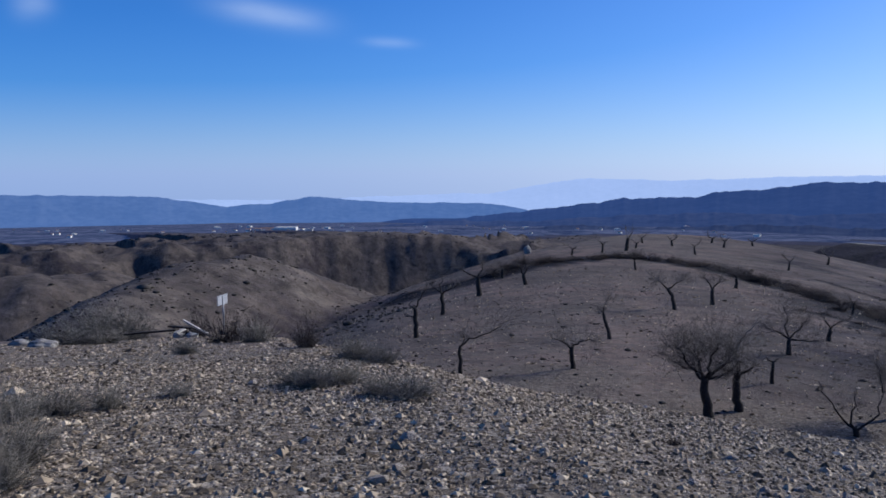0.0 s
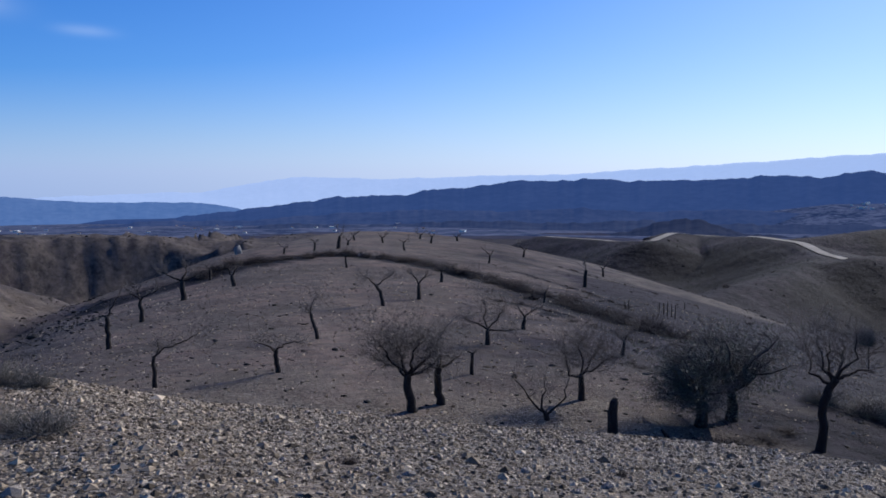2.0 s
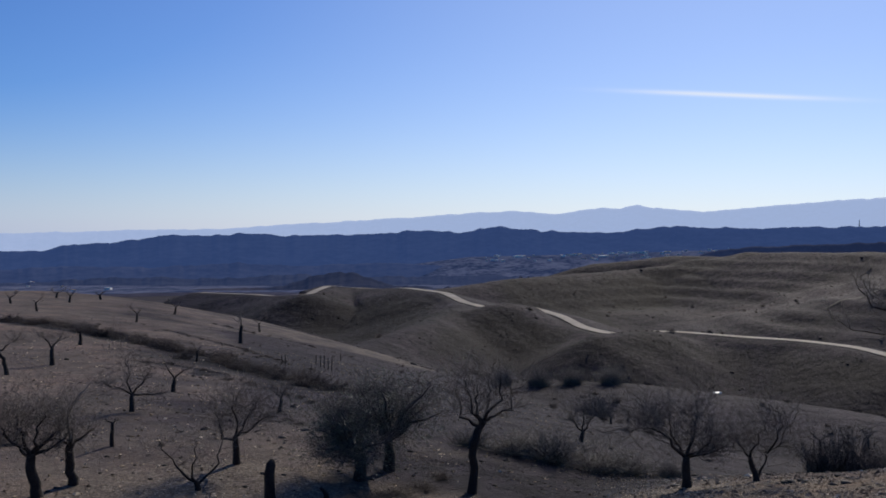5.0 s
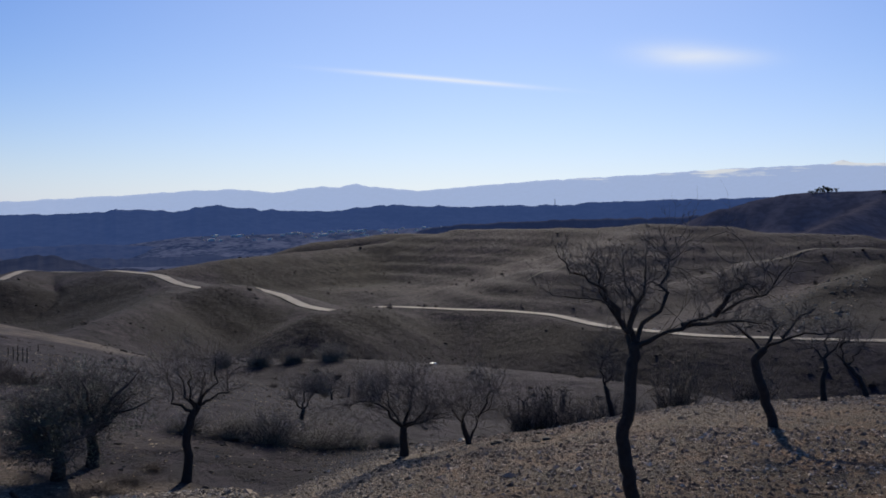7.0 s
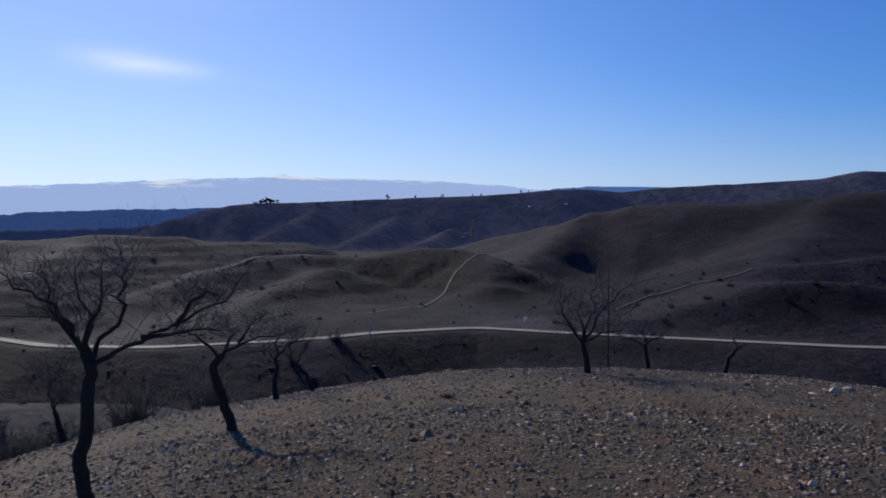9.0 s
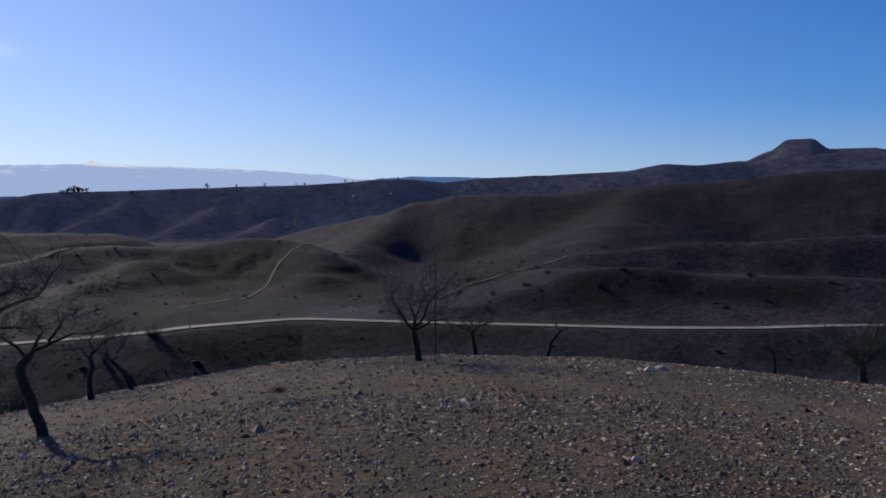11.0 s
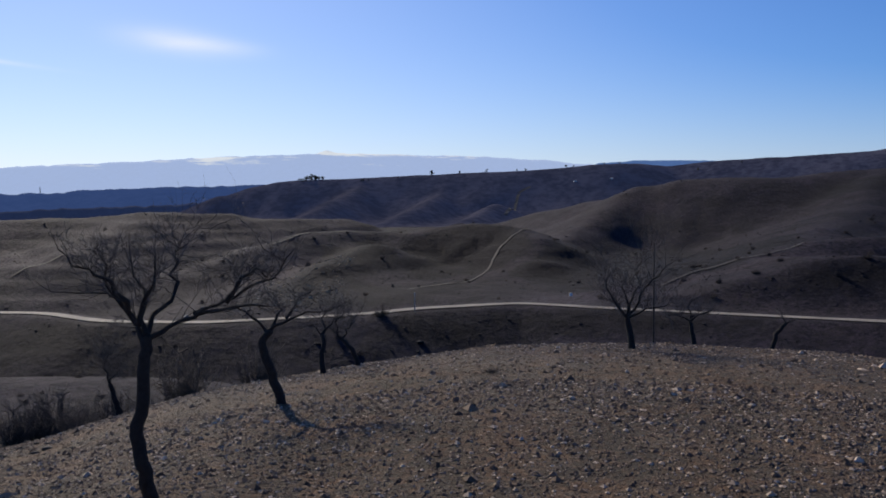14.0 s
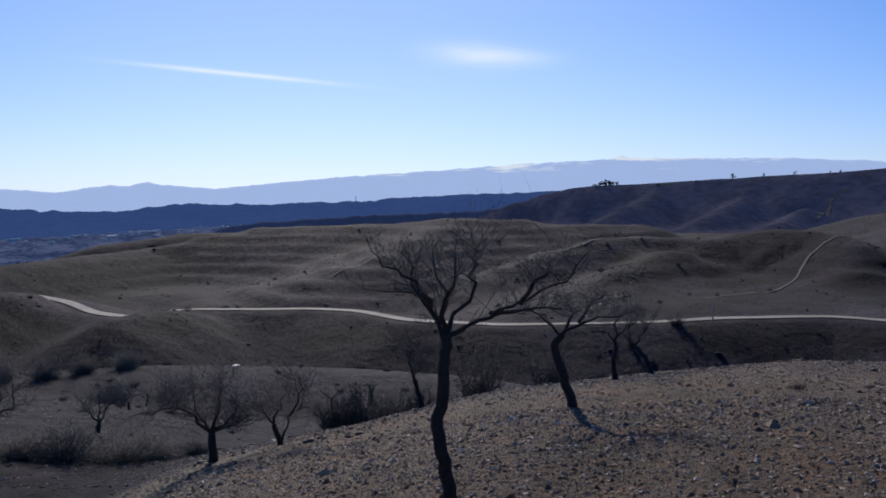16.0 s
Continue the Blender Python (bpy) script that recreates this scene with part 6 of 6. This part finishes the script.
bare_tree(37.83, 6.07, 84, [(0.00, 0.00), (-0.30, 0.68), (-0.82, 1.22)], 0.21, [[(-0.82, 1.22), (-0.98, 1.75), (-0.84, 2.29)], [(-0.70, 1.12), (-0.33, 1.64), (-0.14, 2.15)], [(-0.82, 1.22), (-1.29, 1.64)]], 40, 60, "bare almond tree leaning over the brow", (), 0.6)
bare_tree(33.56, -4.22, 102, [(0.00, 0.00), (-0.13, 0.73), (-0.21, 1.15)], 0.27, [[(-0.21, 1.11), (-0.52, 1.57), (-1.30, 1.80)], [(-0.21, 1.11), (0.21, 1.67), (0.42, 2.19), (0.84, 2.61), (1.46, 3.18)], [(-0.21, 1.15), (-0.33, 1.88), (-0.17, 2.72)], [(-0.21, 1.11), (0.50, 1.46), (1.25, 1.63)], [(-0.13, 1.25), (0.17, 2.30), (0.29, 3.34)], [(-0.21, 1.15), (-0.84, 2.09), (-1.04, 2.61)]], 120, 61, "bare almond tree on the brow with fine upright twigs", (), 0.5)
bare_tree(43.40, -9.25, 106, [(0.00, 0.00), (-0.11, 0.83), (-0.22, 1.28)], 0.25, [[(-0.22, 1.28), (-0.83, 1.56), (-1.22, 1.50)], [(-0.22, 1.28), (0.39, 1.67), (0.83, 1.84)], [(-0.22, 1.28), (-0.22, 2.11)]], 70, 62, "bare almond tree beyond the brow of the field", (), 0.6)
bare_tree(41.39, -12.14, 111, [(0.00, 0.00), (0.19, 0.73), (0.60, 1.25)], 0.22, [[(0.60, 1.25), (0.38, 1.69)], [(0.60, 1.25), (0.98, 1.41)]], 12, 63, "small bare almond tree leaning to one side", (), 0.5)
bare_tree(35.04, -20.01, 124, [(0.00, 0.00), (-0.05, 0.83), (-0.31, 1.14)], 0.16, [[(-0.31, 1.14), (-0.67, 1.19)], [(-0.26, 1.09), (-0.05, 1.45)]], 20, 64, "small bare almond tree by the ditch", (), 0.7)


# ---- far buildings ----
WALL_WHITE = plain("limewash", (0.74, 0.68, 0.58), (0.9, 0.86, 0.78), 0.3, 0.8)
ROOF_TILE = plain("clay_tile", (0.22, 0.13, 0.09), (0.36, 0.22, 0.16), 0.5, 0.85)
WINDOW_DARK = plain("dark_window", (0.02, 0.02, 0.025), (0.05, 0.05, 0.06), 1, 0.3)


def house_master(w, d, h):
    root = tagged(new("house"), "small white house with a tiled roof", "house", group="far houses")
    child("wall", block("wall", (w, d, h), WALL_WHITE, 0), root).location = (0, 0, h / 2)
    rise = d * 0.22
    v = [(-w / 2 - 0.3, -d / 2 - 0.3, 0), (w / 2 + 0.3, -d / 2 - 0.3, 0), (w / 2 + 0.3, d / 2 + 0.3, 0), (-w / 2 - 0.3, d / 2 + 0.3, 0), (-w / 2 - 0.3, 0, rise), (w / 2 + 0.3, 0, rise)]
    child("roof", mesh_of("roof", v, [(0, 1, 5, 4), (2, 3, 4, 5), (0, 4, 3), (1, 2, 5), (3, 2, 1, 0)], ROOF_TILE, False), root).location = (0, 0, h)
    win = block("window", (1.0, 0.08, 1.3), WINDOW_DARK, 0)
    for s in (-0.28, 0.28):
        child("window", win, root).location = (s * w, -d / 2 - 0.02, h * 0.55)
    return root


hrng = random.Random(12)
def flat_master(w, d, h):
    root = tagged(new("house"), "low white flat-roofed building in a far town", "house", group="far houses")
    child("wall", block("wall", (w, d, h), WALL_WHITE, 0), root).location = (0, 0, h / 2)
    child("roof", block("roof", (w + 0.5, d + 0.5, 0.5), WALL_WHITE, 0), root).location = (0, 0, h + 0.25)
    child("parapet", block("parapet", (w + 0.5, 0.4, 0.6), WALL_WHITE, 0), root).location = (0, d / 2, h + 0.7)
    return root


MASTERS = [house_master(9, 7, 4), house_master(14, 8, 5), house_master(22, 10, 5), flat_master(16, 12, 5), flat_master(40, 24, 7)]
for m in MASTERS:
    m.location = (*on(-12.5 + 0.6 * MASTERS.index(m), 1760), 0)
    m.location.z = plain_height(m.location.x, m.location.y)


def house(az, r, z, kind=None, scale=1.0):
    x, y = on(az, r)
    turn = Euler((0, 0, -radians(az) + hrng.uniform(-0.7, 0.7))).to_matrix().to_4x4()
    ob = copy_thing(MASTERS[hrng.randrange(3) if kind is None else kind], Matrix.Translation((x, y, z)) @ turn)
    ob.scale = (scale, scale, scale)
    return ob


for k in range(26):
    az, r = hrng.gauss(-10.2, 1.2), hrng.uniform(1700, 1850)
    house(az, r, plain_height(*on(az, r)), hrng.choice((0, 1, 3)), hrng.uniform(0.35, 0.65))
for k in range(60):
    az, r = hrng.uniform(-27, 20), 1300 * (2600 / 1300) ** hrng.random()
    house(az, r, plain_height(*on(az, r)), hrng.choice((0, 0, 3)), hrng.uniform(0.4, 0.7))
for k in range(80):
    az = hrng.uniform(43, 58.5) if k % 3 else hrng.gauss(53.5, 2)
    rise = hrng.random()
    r = 2597 - 110 * rise * rise
    house(az, r, town_height(az, r), 4 if k % 25 == 0 else hrng.choice((0, 1, 3)), hrng.uniform(0.45, 0.8))
for az, r in ((100.7, 1330), (105.1, 1340), (105.8, 1345), (98.4, 1330)):
    house(az, r, float(land(*on(az, r))), 0, 0.5)
house(30.7, 640, float(land(*on(30.7, 640))), 2)

for az, r in ((70.2, 398), (71.8, 392), (73.6, 374)):
    x, y = on(az, r)
    boulder(x, y, (1.6, 1.0, 0.7), int(r), "white rock outcrop in the valley scrub")
# bright white object of unclear kind by the road, drawn as a plain box
tank = tagged(new("white_box", block("white_box", (1.0, 0.9, 1.2), WHITE_PAINT, 0.08)), "small white box beside the road", "tank")
tank.location = (327.5, -44.2, float(land(327.5, -44.2)) + 0.55)
# a slab in the valley, and the mast on the skyline
slab = tagged(new("trough", block("trough", (3.4, 1.2, 0.7), WHITE_PAINT, 0.05)), "white water trough on the scrubby slope", "trough")
slab.location = (*on(57.6, 262), float(land(*on(57.6, 262))) + 0.3)
mast = pole(*on(65.5, 3497), 26, 1.7, STEEL, "steel mast on the far ridge")
mast.location.z = at(65.5, 3497, 0.24)[2]

# pines on the skyline
PINE = plain("pine_needles", (0.012, 0.016, 0.01), (0.03, 0.036, 0.022), 1, 0.9)


def pine(az, r, tall, seed):
    rng = random.Random(seed)
    x, y = on(az, r)
    root = tagged(new("pine_tree"), "dark pine on the skyline", "tree", group="skyline pines")
    root.location = (x, y, float(land(x, y)))
    v, f = [], []
    tube(v, f, [Vector((0, 0, -0.5)), Vector((0, 0, tall * 0.6))], [0.35, 0.2], 6)
    child("trunk", mesh_of("trunk", v, f, BARK), root)
    v, f = [], []
    for k in range(18):
        c = Vector((rng.gauss(0, tall * 0.22), rng.gauss(0, tall * 0.22), tall * rng.uniform(0.08, 0.9)))
        s, i = tall * rng.uniform(0.1, 0.2), len(v)
        q, t = lump(rng, 0.7)
        v += [Vector(e) * s + c for e in q]
        f += [tuple(j + i for j in e) for e in t]
    child("crown", mesh_of("crown", v, f, PINE), root)


for k in range(14):
    pine(80.7 + 0.12 * k + hrng.uniform(-0.05, 0.05), 1440 + hrng.uniform(-10, 10), (9.5 - abs(k - 7) * 0.75) * hrng.uniform(0.7, 1.1), k)
for k in range(16):
    pine(hrng.uniform(84, 110), 1405, hrng.uniform(2.5, 5), 40 + k)
pine(89.2, 1420, 8, 90)
